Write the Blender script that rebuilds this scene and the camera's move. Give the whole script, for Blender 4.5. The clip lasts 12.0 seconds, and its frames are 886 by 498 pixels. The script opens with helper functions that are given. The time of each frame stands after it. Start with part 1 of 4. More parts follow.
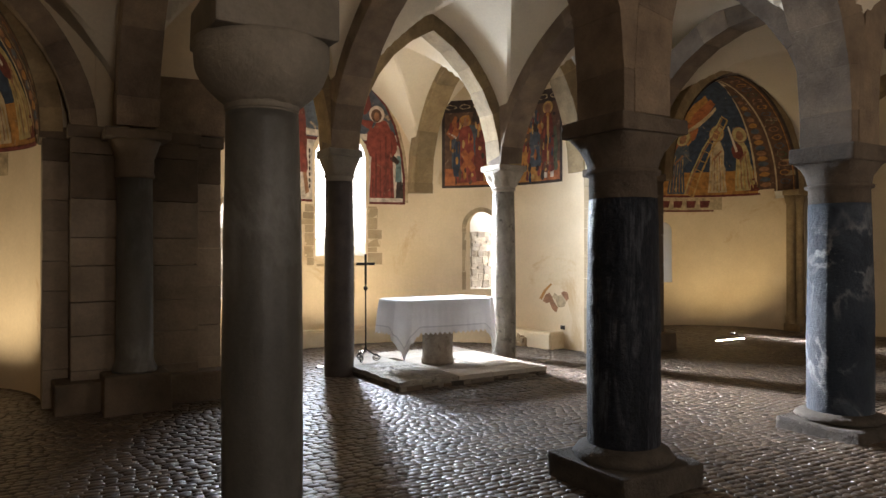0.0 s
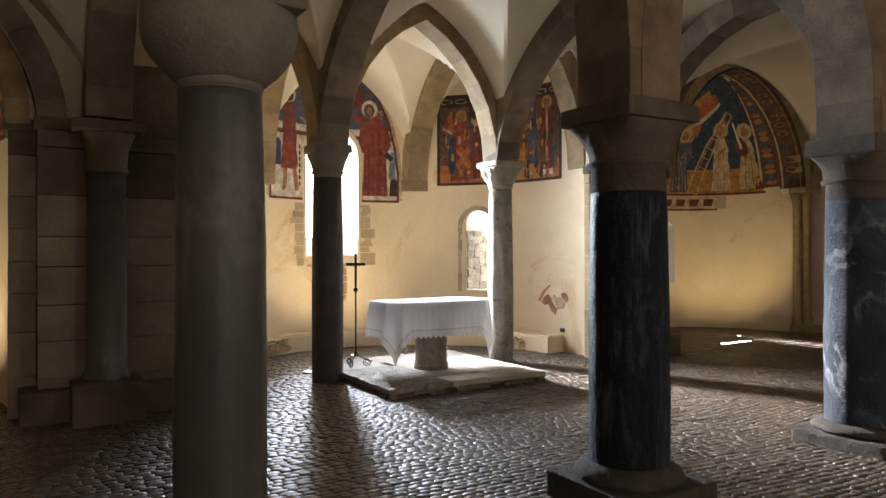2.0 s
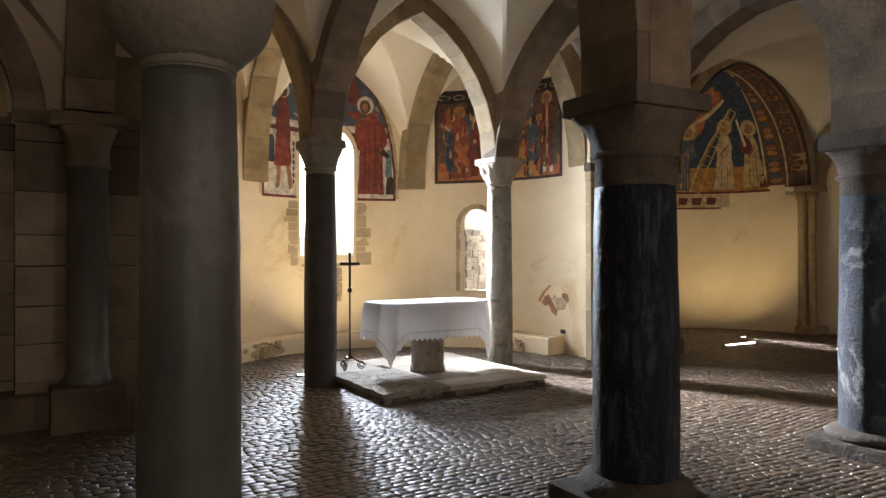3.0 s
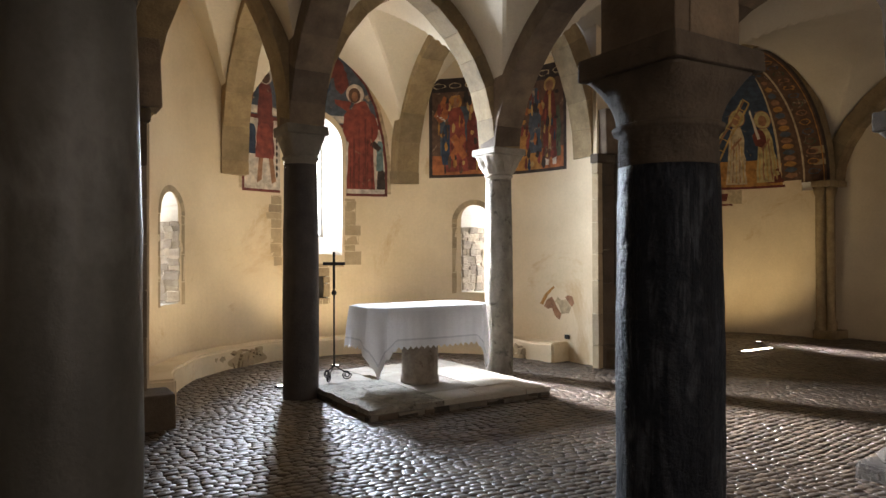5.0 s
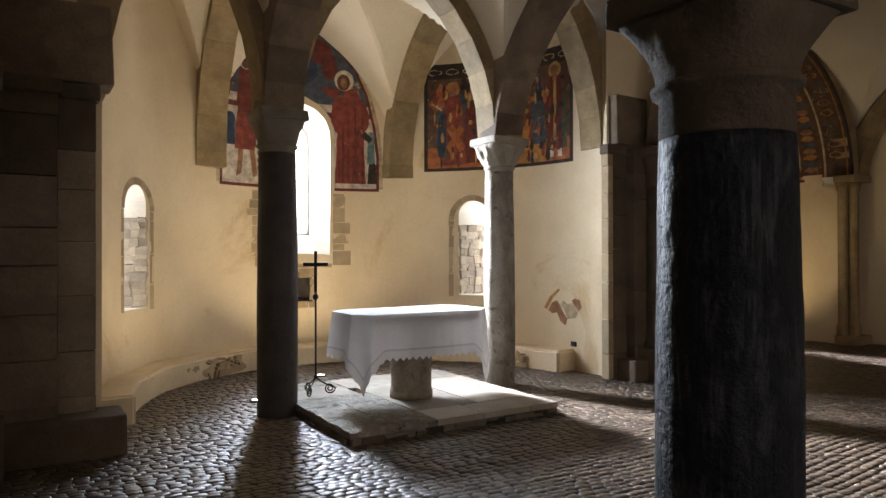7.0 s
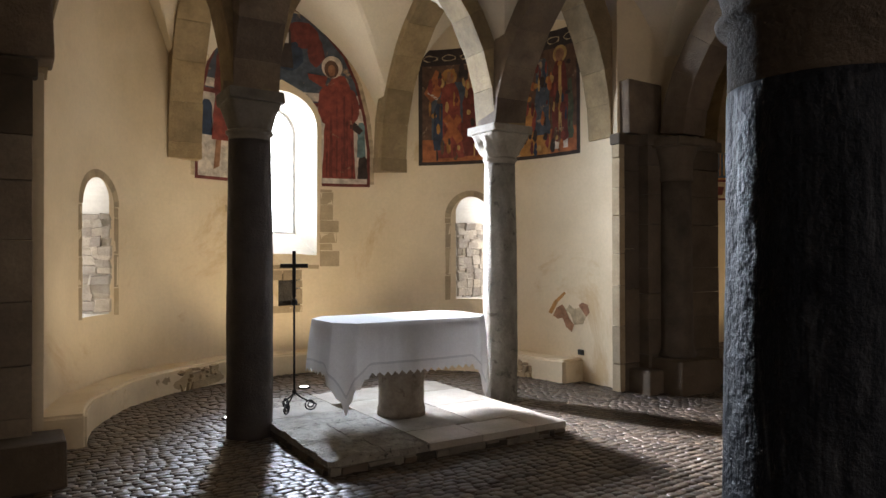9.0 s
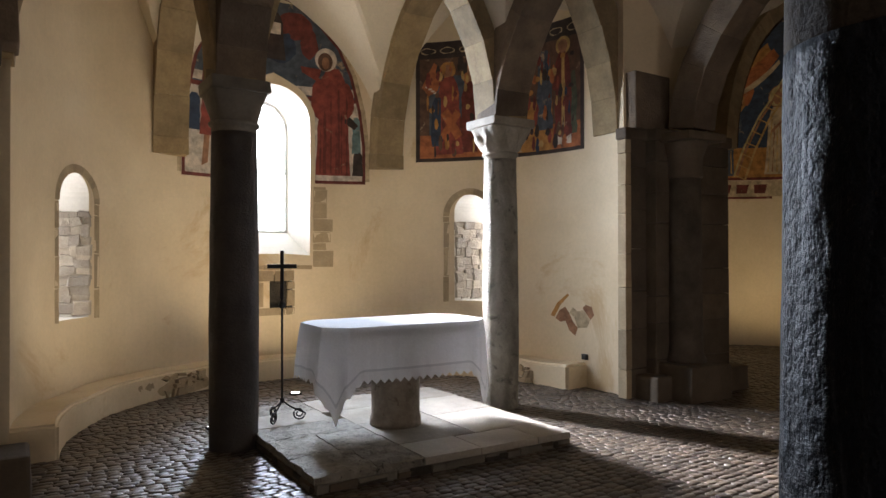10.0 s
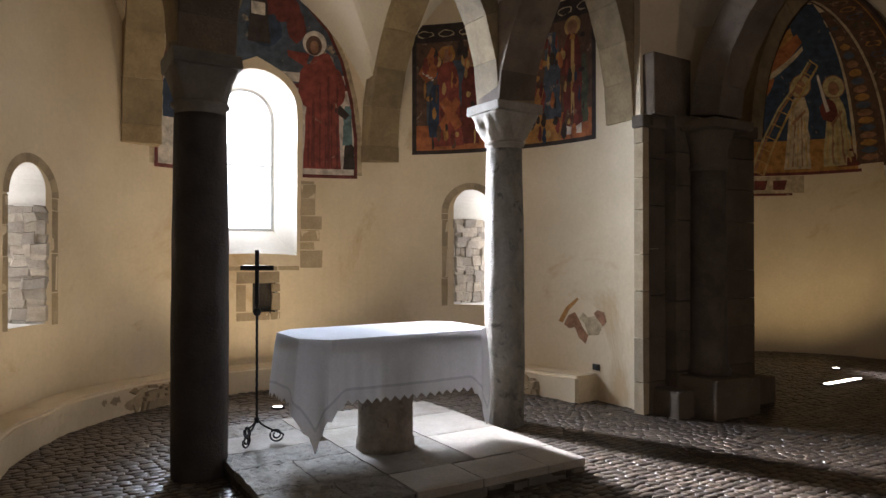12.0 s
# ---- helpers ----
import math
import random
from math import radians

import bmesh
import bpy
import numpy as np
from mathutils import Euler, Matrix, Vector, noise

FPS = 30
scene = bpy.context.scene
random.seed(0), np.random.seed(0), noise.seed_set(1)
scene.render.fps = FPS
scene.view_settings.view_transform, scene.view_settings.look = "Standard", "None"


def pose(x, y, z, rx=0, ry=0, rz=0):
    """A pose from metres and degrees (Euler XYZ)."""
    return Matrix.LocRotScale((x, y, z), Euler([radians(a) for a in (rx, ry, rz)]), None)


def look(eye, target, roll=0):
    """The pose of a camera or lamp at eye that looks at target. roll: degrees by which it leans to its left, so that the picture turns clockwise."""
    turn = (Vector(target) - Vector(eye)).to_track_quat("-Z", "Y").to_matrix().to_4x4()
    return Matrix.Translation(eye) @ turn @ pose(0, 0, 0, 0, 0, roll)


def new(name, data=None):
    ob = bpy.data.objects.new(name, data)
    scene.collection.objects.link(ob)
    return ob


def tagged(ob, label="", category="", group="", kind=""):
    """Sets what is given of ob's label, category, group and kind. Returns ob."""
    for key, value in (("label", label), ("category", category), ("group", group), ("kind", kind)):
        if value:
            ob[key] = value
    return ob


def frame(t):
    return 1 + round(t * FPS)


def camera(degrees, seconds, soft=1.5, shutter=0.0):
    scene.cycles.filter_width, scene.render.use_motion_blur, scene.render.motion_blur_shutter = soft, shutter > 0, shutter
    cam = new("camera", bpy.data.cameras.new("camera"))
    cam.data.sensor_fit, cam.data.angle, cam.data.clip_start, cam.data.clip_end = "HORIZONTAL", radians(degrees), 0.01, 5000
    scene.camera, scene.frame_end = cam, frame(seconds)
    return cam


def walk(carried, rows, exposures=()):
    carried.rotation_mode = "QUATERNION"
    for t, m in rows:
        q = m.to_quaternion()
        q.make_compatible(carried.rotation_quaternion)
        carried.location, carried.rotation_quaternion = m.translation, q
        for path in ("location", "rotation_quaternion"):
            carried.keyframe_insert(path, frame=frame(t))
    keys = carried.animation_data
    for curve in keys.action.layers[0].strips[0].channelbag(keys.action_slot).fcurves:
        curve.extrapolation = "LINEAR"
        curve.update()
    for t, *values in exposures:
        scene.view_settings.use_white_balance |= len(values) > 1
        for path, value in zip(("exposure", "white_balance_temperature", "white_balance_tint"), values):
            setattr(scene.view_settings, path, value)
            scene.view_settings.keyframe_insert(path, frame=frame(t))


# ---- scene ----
cam = camera(65.2, 12.0)
EYE, ACROSS, ALONG, HEADING = 1.70, 3.46, 4.50, -31.5
START = (-5.26, -9.05)
ROWS = [
    (0.0, 0.0, 0.0, 0.0, 0.0, 0.45, 0.12),
    (0.5, 0.0061, 0.0215, -0.0008, 0.0, 0.47, 0.12),
    (1.0, 0.0113, 0.0464, -0.0007, -0.02, 0.47, 0.13),
    (1.5, 0.017, 0.0734, -0.0014, -0.04, 0.48, 0.15),
    (2.0, 0.0224, 0.1025, -0.0023, -0.07, 0.49, 0.15),
    (2.5, 0.0275, 0.1333, -0.003, -0.09, 0.48, 0.16),
    (3.0, 0.033, 0.1698, -0.0055, -0.11, 0.5, 0.16),
    (5.0, 0.0499, 0.3616, -0.0117, -0.28, 0.55, 0.18),
    (5.5, 0.0544, 0.4119, -0.0114, -0.28, 0.53, 0.19),
    (6.0, 0.0591, 0.4613, -0.0115, -0.29, 0.53, 0.18),
    (6.5, 0.0635, 0.509, -0.0115, -0.3, 0.52, 0.16),
    (7.0, 0.068, 0.5562, -0.0119, -0.31, 0.52, 0.14),
    (9.0, 0.0859, 0.7376, -0.0138, -0.32, 0.6, 0.16),
    (9.5, 0.0908, 0.7811, -0.0139, -0.3, 0.61, 0.16),
    (10.0, 0.0946, 0.8237, -0.0149, -0.31, 0.64, 0.11),
    (10.5, 0.0988, 0.867, -0.0158, -0.3, 0.64, 0.1),
    (11.0, 0.1028, 0.9087, -0.0149, -0.25, 0.64, 0.05),
    (11.5, 0.1034, 0.951, -0.0132, -0.27, 0.59, 0.03),
    (12.0, 0.104, 0.993, -0.0131, -0.26, 0.6, 0.01),
]
STRETCH = ALONG / ACROSS
walk(cam, [(t, pose(START[0], START[1], EYE, 0, 0, HEADING) @ pose(ACROSS * x, ALONG * y, ACROSS * z, 90 + pitch / STRETCH, roll, yaw / STRETCH))
           for t, x, y, z, yaw, pitch, roll in ROWS],
     [(0.0, 0.99, 6700, 15), (3.0, 0.92, 6700, 15), (6.0, 0.66, 6650, 15), (9.5, 0.30, 6450, 16), (12.0, 0.02, 6300, 18)])

# ---------------------------------------------------------------- world and light
world = bpy.data.worlds.new("sky")
scene.world = world
world.use_nodes = True
wn = world.node_tree.nodes
sky = wn.new("ShaderNodeTexSky")
sky.sky_type, sky.sun_disc = "NISHITA", False
sky.sun_elevation, sky.sun_rotation = radians(38), radians(20)
wn["Background"].inputs["Strength"].default_value = 0.15
world.node_tree.links.new(sky.outputs[0], wn["Background"].inputs["Color"])


def area_lamp(name, eye, target, w, h, power, color=(1, 1, 1), spread=180):
    d = bpy.data.lights.new(name, "AREA")
    d.shape, d.size, d.size_y, d.energy, d.color, d.spread = "RECTANGLE", w, h, power, color, radians(spread)
    ob = new(name, d)
    ob.matrix_world = look(eye, target)
    return ob


def spot_lamp(name, eye, target, power, angle, color, size=0.05):
    d = bpy.data.lights.new(name, "SPOT")
    d.energy, d.color, d.spot_size, d.spot_blend, d.shadow_soft_size = power, color, radians(angle), 0.8, size
    ob = new(name, d)
    ob.matrix_world = look(eye, target)
    return ob


MAIN_DAY, BEAM_DAY, SIDE_DAY, BACK_FILL = 275.0, 145.0, 9.0, 52.0

# ---------------------------------------------------------------- materials


def ramp(nt, fac, stops):
    n = nt.nodes.new("ShaderNodeValToRGB")
    while len(n.color_ramp.elements) < len(stops):
        n.color_ramp.elements.new(0.5)
    for e, (p, c) in zip(n.color_ramp.elements, stops):
        e.position, e.color = p, (*c, 1)
    nt.links.new(fac, n.inputs[0])
    return n.outputs[0]


def noise_tex(nt, scale, detail=6, rough=0.6, stretch=(1, 1, 1), distort=0.0):
    co = nt.nodes.new("ShaderNodeTexCoord")
    mp = nt.nodes.new("ShaderNodeMapping")
    mp.inputs["Scale"].default_value = stretch
    nt.links.new(co.outputs["Object"], mp.inputs[0])
    n = nt.nodes.new("ShaderNodeTexNoise")
    n.inputs["Scale"].default_value, n.inputs["Detail"].default_value = scale, detail
    n.inputs["Roughness"].default_value, n.inputs["Distortion"].default_value = rough, distort
    nt.links.new(mp.outputs[0], n.inputs["Vector"])
    return n.outputs["Fac"]


def mix(nt, a, b, fac, mode="MIX"):
    n = nt.nodes.new("ShaderNodeMix")
    n.data_type, n.blend_type = "RGBA", mode
    for value, i in ((fac, 0), (a, 6), (b, 7)):
        if isinstance(value, (int, float)):
            n.inputs[i].default_value = value
        elif isinstance(value, tuple):
            n.inputs[i].default_value = (*value, 1)
        else:
            nt.links.new(value, n.inputs[i])
    return n.outputs[2]


def material(name, dark, light, scale=3.0, fine=40.0, rough=0.85, bump=0.3, vary=0.0, island=False, spots=None, stretch=(1, 1, 1), metallic=0.0, bump_size=0.01, contrast=0.25, grain_amount=0.7):
    m = bpy.data.materials.new(name)
    m.use_nodes = True
    nt = m.node_tree
    b = nt.nodes["Principled BSDF"]
    big = noise_tex(nt, scale, 6, 0.6, stretch)
    small = noise_tex(nt, fine, 5, 0.65)
    col = ramp(nt, big, [(0.5 - contrast, dark), (0.5 + contrast, light)])
    grain = ramp(nt, small, [(0.3, (0.78, 0.78, 0.78)), (0.7, (1.12, 1.12, 1.12))])
    col = mix(nt, col, grain, grain_amount, "MULTIPLY")
    if spots:
        s = noise_tex(nt, spots[1], 8, 0.7, (1, 1, 1), 0.6)
        f = ramp(nt, s, [(spots[2], (0, 0, 0)), (spots[2] + 0.08, (1, 1, 1))])
        col = mix(nt, col, spots[0], f)
    if vary:
        if island:
            r = nt.nodes.new("ShaderNodeNewGeometry").outputs["Random Per Island"]
        else:
            r = nt.nodes.new("ShaderNodeObjectInfo").outputs["Random"]
        v = ramp(nt, r, [(0, (1 - vary, 1 - vary, 1 - vary * 0.9)), (1, (1 + vary, 1 + vary * 0.95, 1 + vary * 0.85))])
        col = mix(nt, col, v, 1.0, "MULTIPLY")
    nt.links.new(col, b.inputs["Base Color"])
    rr = ramp(nt, small, [(0.3, (rough - 0.08,) * 3), (0.7, (min(1, rough + 0.08),) * 3)])
    nt.links.new(rr, b.inputs["Roughness"])
    b.inputs["Metallic"].default_value = metallic
    if bump:
        bp = nt.nodes.new("ShaderNodeBump")
        bp.inputs["Strength"].default_value, bp.inputs["Distance"].default_value = bump, bump_size
        h = nt.nodes.new("ShaderNodeMath")
        h.operation = "ADD"
        nt.links.new(big, h.inputs[0])
        nt.links.new(small, h.inputs[1])
        nt.links.new(h.outputs[0], bp.inputs["Height"])
        nt.links.new(bp.outputs[0], b.inputs["Normal"])
    return m


def flat(name, color, rough=0.8, metallic=0.0):
    return material(name, tuple(c * 0.85 for c in color), color, 6, 60, rough, 0.15, metallic=metallic, bump_size=0.004)


def glow(name, color, strength):
    m = bpy.data.materials.new(name)
    m.use_nodes = True
    b = m.node_tree.nodes["Principled BSDF"]
    b.inputs["Base Color"].default_value = (*color, 1)
    b.inputs["Emission Color"].default_value = (*color, 1)
    b.inputs["Emission Strength"].default_value = strength
    return m


def marble(name, base, light, vein, scale=2.2, rough=0.35, vein_width=0.05, amount=0.8, gloss=0.3, relief=0.3, tall=0.55, cloud=None, fine=45):
    """Worn stone with clouds, bright veins and chiselled hollows drawn out along its height."""
    m = material(name, base, light, scale, fine, rough, relief, stretch=(1, 1, tall), bump_size=0.006 if relief < 0.5 else 0.035)
    nt = m.node_tree
    b = nt.nodes["Principled BSDF"]
    col = b.inputs["Base Color"].links[0].from_socket
    if cloud:
        c = ramp(nt, noise_tex(nt, 1.3, 5, 0.6, (1, 1, 0.8), 0.8), [(0.50, (0, 0, 0)), (0.68, (0.75,) * 3)])
        col = mix(nt, col, cloud, c)
    v = noise_tex(nt, scale * 0.7, 7, 0.6, (1, 1, tall * 1.2), 0.5)
    f = ramp(nt, v, [(0.5 - vein_width, (0, 0, 0)), (0.5, (amount,) * 3), (0.5 + vein_width, (0, 0, 0))])
    broken = ramp(nt, noise_tex(nt, scale * 0.6, 4, 0.5), [(0.42, (0, 0, 0)), (0.6, (1, 1, 1))])
    nt.links.new(mix(nt, col, vein, mix(nt, f, broken, 1.0, "MULTIPLY")), b.inputs["Base Color"])
    b.inputs["Specular IOR Level"].default_value = gloss
    return m


PLASTER = material("cream_plaster", (0.60, 0.48, 0.31), (0.75, 0.63, 0.45), 0.9, 25, 0.9, 0.12, bump_size=0.004, grain_amount=0.3, spots=((0.55, 0.40, 0.23), 0.55, 0.60))
WHITEWASH = material("whitewashed_reveal", (0.70, 0.67, 0.60), (0.80, 0.78, 0.72), 1.5, 25, 0.9, 0.15, bump_size=0.005, grain_amount=0.3)
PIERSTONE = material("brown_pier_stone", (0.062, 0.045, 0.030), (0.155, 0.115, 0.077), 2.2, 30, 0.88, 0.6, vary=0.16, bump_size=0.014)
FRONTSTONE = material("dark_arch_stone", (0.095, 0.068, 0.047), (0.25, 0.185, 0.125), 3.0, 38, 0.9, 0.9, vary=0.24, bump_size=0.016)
VAULT = material("vault_plaster", (0.62, 0.54, 0.41), (0.74, 0.66, 0.52), 0.8, 30, 0.92, 0.2, bump_size=0.006, grain_amount=0.35)
SAND = material("sandstone", (0.19, 0.132, 0.068), (0.37, 0.275, 0.15), 4.5, 30, 0.9, 0.7, vary=0.15, bump_size=0.014)
SANDLIGHT = material("light_sandstone", (0.30, 0.22, 0.13), (0.46, 0.36, 0.23), 3.5, 35, 0.9, 0.6, vary=0.2, bump_size=0.012)
PIERPALE = material("pale_pier_stone", (0.15, 0.115, 0.08), (0.31, 0.25, 0.185), 2.2, 30, 0.88, 0.6, vary=0.16, bump_size=0.014)
GREYSTONE = material("grey_stone", (0.13, 0.115, 0.09), (0.26, 0.23, 0.185), 2.4, 30, 0.85, 0.6, vary=0.1, bump_size=0.014)
CAPSTONE = material("dark_capital_stone", (0.05, 0.037, 0.027), (0.15, 0.115, 0.083), 4.0, 36, 0.9, 0.9, bump_size=0.018)
ROUGHBASE = material("rough_base_stone", (0.028, 0.023, 0.018), (0.085, 0.07, 0.054), 5, 30, 0.9, 0.9, bump_size=0.03)
DARKSTONE = material("dark_column_stone", (0.022, 0.017, 0.015), (0.065, 0.052, 0.045), 3.5, 35, 0.65, 0.6, bump_size=0.012)
PALECOLUMN = material("worn_column_stone", (0.13, 0.115, 0.09), (0.36, 0.33, 0.28), 5.0, 28, 0.78, 0.9, bump_size=0.02, spots=((0.11, 0.098, 0.08), 6.0, 0.56), stretch=(1, 1, 0.6))
LIMESTONE = material("pale_limestone", (0.22, 0.19, 0.15), (0.40, 0.36, 0.30), 3.0, 35, 0.8, 0.55, vary=0.15, bump_size=0.012)
SLABPALE = material("smooth_pale_slab", (0.34, 0.30, 0.25), (0.48, 0.44, 0.37), 2.5, 40, 0.6, 0.3, vary=0.1, bump_size=0.006)
ROUGHSLAB = material("worn_dark_slab", (0.16, 0.145, 0.12), (0.37, 0.34, 0.285), 9.0, 24, 0.8, 1.0, vary=0.15, bump_size=0.03, spots=((0.07, 0.06, 0.048), 22.0, 0.57))
PEDESTAL = material("mottled_pedestal_stone", (0.17, 0.135, 0.10), (0.38, 0.32, 0.255), 7.0, 30, 0.8, 0.7, spots=((0.16, 0.12, 0.09), 9.0, 0.57), bump_size=0.012)
RUBBLE = material("rubble_stone", (0.33, 0.28, 0.22), (0.52, 0.47, 0.39), 6.0, 40, 0.92, 0.7, vary=0.25, bump_size=0.02)
COBBLE = material("cobblestone", (0.05, 0.036, 0.025), (0.125, 0.095, 0.07), 9, 60, 0.42, 0.4, vary=0.40, island=True, bump_size=0.006)
COBBLEONE = material("single_cobblestone", (0.05, 0.036, 0.025), (0.125, 0.095, 0.07), 9, 60, 0.42, 0.4, vary=0.40, bump_size=0.006)
for m in (COBBLE, COBBLEONE):
    m.node_tree.nodes["Principled BSDF"].inputs["Specular IOR Level"].default_value = 0.52
MORTAR = material("earth_joint", (0.065, 0.05, 0.038), (0.115, 0.092, 0.07), 5, 50, 0.95, 0.4)
DARKMARBLE = marble("dark_veined_marble", (0.004, 0.005, 0.008), (0.020, 0.024, 0.033), (0.10, 0.11, 0.13), 9.0, 0.48, 0.05, 0.45, 0.14, 0.8, 0.12, None, 20)
BLUEMARBLE = marble("blue_grey_marble", (0.010, 0.016, 0.027), (0.045, 0.060, 0.082), (0.30, 0.31, 0.32), 2.2, 0.5, 0.04, 0.9, 0.16, 0.6, 0.7, (0.09, 0.11, 0.14))
GREYMARBLE = marble("grey_marble", (0.048, 0.047, 0.043), (0.115, 0.111, 0.10), (0.22, 0.22, 0.215), 2.0, 0.45, 0.06, 0.4)
CLOTH = flat("white_linen", (0.80, 0.81, 0.85), 0.9)
CLOTHGREY = flat("grey_embroidery", (0.40, 0.42, 0.48), 0.9)
LACE = flat("white_lace", (0.74, 0.75, 0.78), 0.95)
for m in (CLOTH, LACE, CLOTHGREY):
    nt = m.node_tree
    b, out = nt.nodes["Principled BSDF"], nt.nodes["Material Output"]
    tr, mx = nt.nodes.new("ShaderNodeBsdfTranslucent"), nt.nodes.new("ShaderNodeMixShader")
    tr.inputs["Color"].default_value = (0.84, 0.83, 0.83, 1)
    mx.inputs[0].default_value = 0.45
    nt.links.new(b.outputs[0], mx.inputs[1])
    nt.links.new(tr.outputs[0], mx.inputs[2])
    nt.links.new(mx.outputs[0], out.inputs["Surface"])
IRON = flat("black_iron", (0.02, 0.02, 0.022), 0.5, 0.6)
WHITE = flat("white_paint", (0.7, 0.7, 0.7), 0.5)
BLACK = flat("black_plastic", (0.02, 0.02, 0.02), 0.4)
SKYPANE = glow("bright_window_sky", (0.93, 0.97, 1.0), 6.0)
FILLPANE = glow("fill_window_glow", (0.9, 0.95, 1.0), 0.6)
SIDEPANE = glow("side_window_sky", (0.93, 0.97, 1.0), 3.2)
FLOORGLOW = glow("lamp_and_patch_glow", (1.0, 0.93, 0.78), 25.0)

# ---------------------------------------------------------------- building helpers


def mesh_of(name, bm, mat, smooth=False):
    me = bpy.data.meshes.new(name)
    bm.normal_update()
    bm.to_mesh(me)
    bm.free()
    if mat:
        me.materials.append(mat)
    if smooth:
        me.shade_smooth()
    return me


def part(name, bm, mat, parent=None, label="", smooth=False, at=None):
    ob = new(name, mesh_of(name, bm, mat, smooth) if isinstance(bm, bmesh.types.BMesh) else bm)
    if parent:
        ob.parent = parent
    if at is not None:
        ob.matrix_basis = at
    if label:
        tagged(ob, label)
    return ob


def thing(name, label, category, group="", kind="", at=None):
    ob = new(name)
    ob.empty_display_size = 0.1
    if at is not None:
        ob.matrix_basis = at
    return tagged(ob, label, category, group, kind)


def box(bm, lo, hi, bevel=0.0, jitter=0.0):
    r = bmesh.ops.create_cube(bm, size=1)
    vs = r["verts"]
    for v in vs:
        v.co = Vector([(lo[i] + hi[i]) / 2 + v.co[i] * (hi[i] - lo[i]) + random.uniform(-jitter, jitter) for i in range(3)])
    if bevel:
        es = list({e for v in vs for e in v.link_edges})
        bmesh.ops.bevel(bm, geom=es, offset=bevel, segments=2, profile=0.6, affect="EDGES")
    return bm


def boxed(lo, hi, bevel=0.01, jitter=0.0):
    return box(bmesh.new(), lo, hi, bevel, jitter)


def lathe(bm, profile, seg=40, centre=(0, 0), a0=0.0, a1=360.0, wobble=0.0):
    full = abs(a1 - a0) >= 360
    n = seg if full else seg + 1
    rings = []
    for r, z in profile:
        ring = []
        for i in range(n):
            a = radians(a0 + (a1 - a0) * i / seg)
            rr = r
            if wobble:
                rr += wobble * noise.noise((math.cos(a) * 1.6, math.sin(a) * 1.6, z * 2.3)) + wobble * 0.5 * noise.noise((math.cos(a) * 5, math.sin(a) * 5, z * 9))
            ring.append(bm.verts.new((centre[0] + rr * math.cos(a), centre[1] + rr * math.sin(a), z)))
        rings.append(ring)
    for p, q in zip(rings, rings[1:]):
        for i in range(n if full else n - 1):
            j = (i + 1) % n
            bm.faces.new((p[i], p[j], q[j], q[i]))
    if full:
        bm.faces.new(list(reversed(rings[0])))
        bm.faces.new(rings[-1])
    return bm


def rise(x, a, h):
    """Height of an arch of half span a and rise h at the distance x from its middle."""
    x = min(abs(x), a)
    if h <= a:
        return h * (0.75 * math.sqrt(max(0, 1 - (x / a) ** 2)) + 0.25 * (1 - (x / a) ** 2))
    r = (h * h + a * a) / (2 * a)
    return math.sqrt(max(0, r * r - (x + r - a) ** 2))


def arch_curve(a, h, n):
    """Points of an arch from its left springing to its right one."""
    pts = []
    if h <= a:
        for i in range(n + 1):
            t = math.pi * (1 - i / n)
            x = a * math.cos(t)
            pts.append((x, rise(x, a, h)))
        return pts
    r = (h * h + a * a) / (2 * a)
    phi = math.acos((r - a) / r)
    k = n // 2
    left = [(r - a + r * math.cos(math.pi - phi * i / k), r * math.sin(math.pi - phi * i / k)) for i in range(k + 1)]
    return left + [(-x, z) for x, z in reversed(left[:-1])]


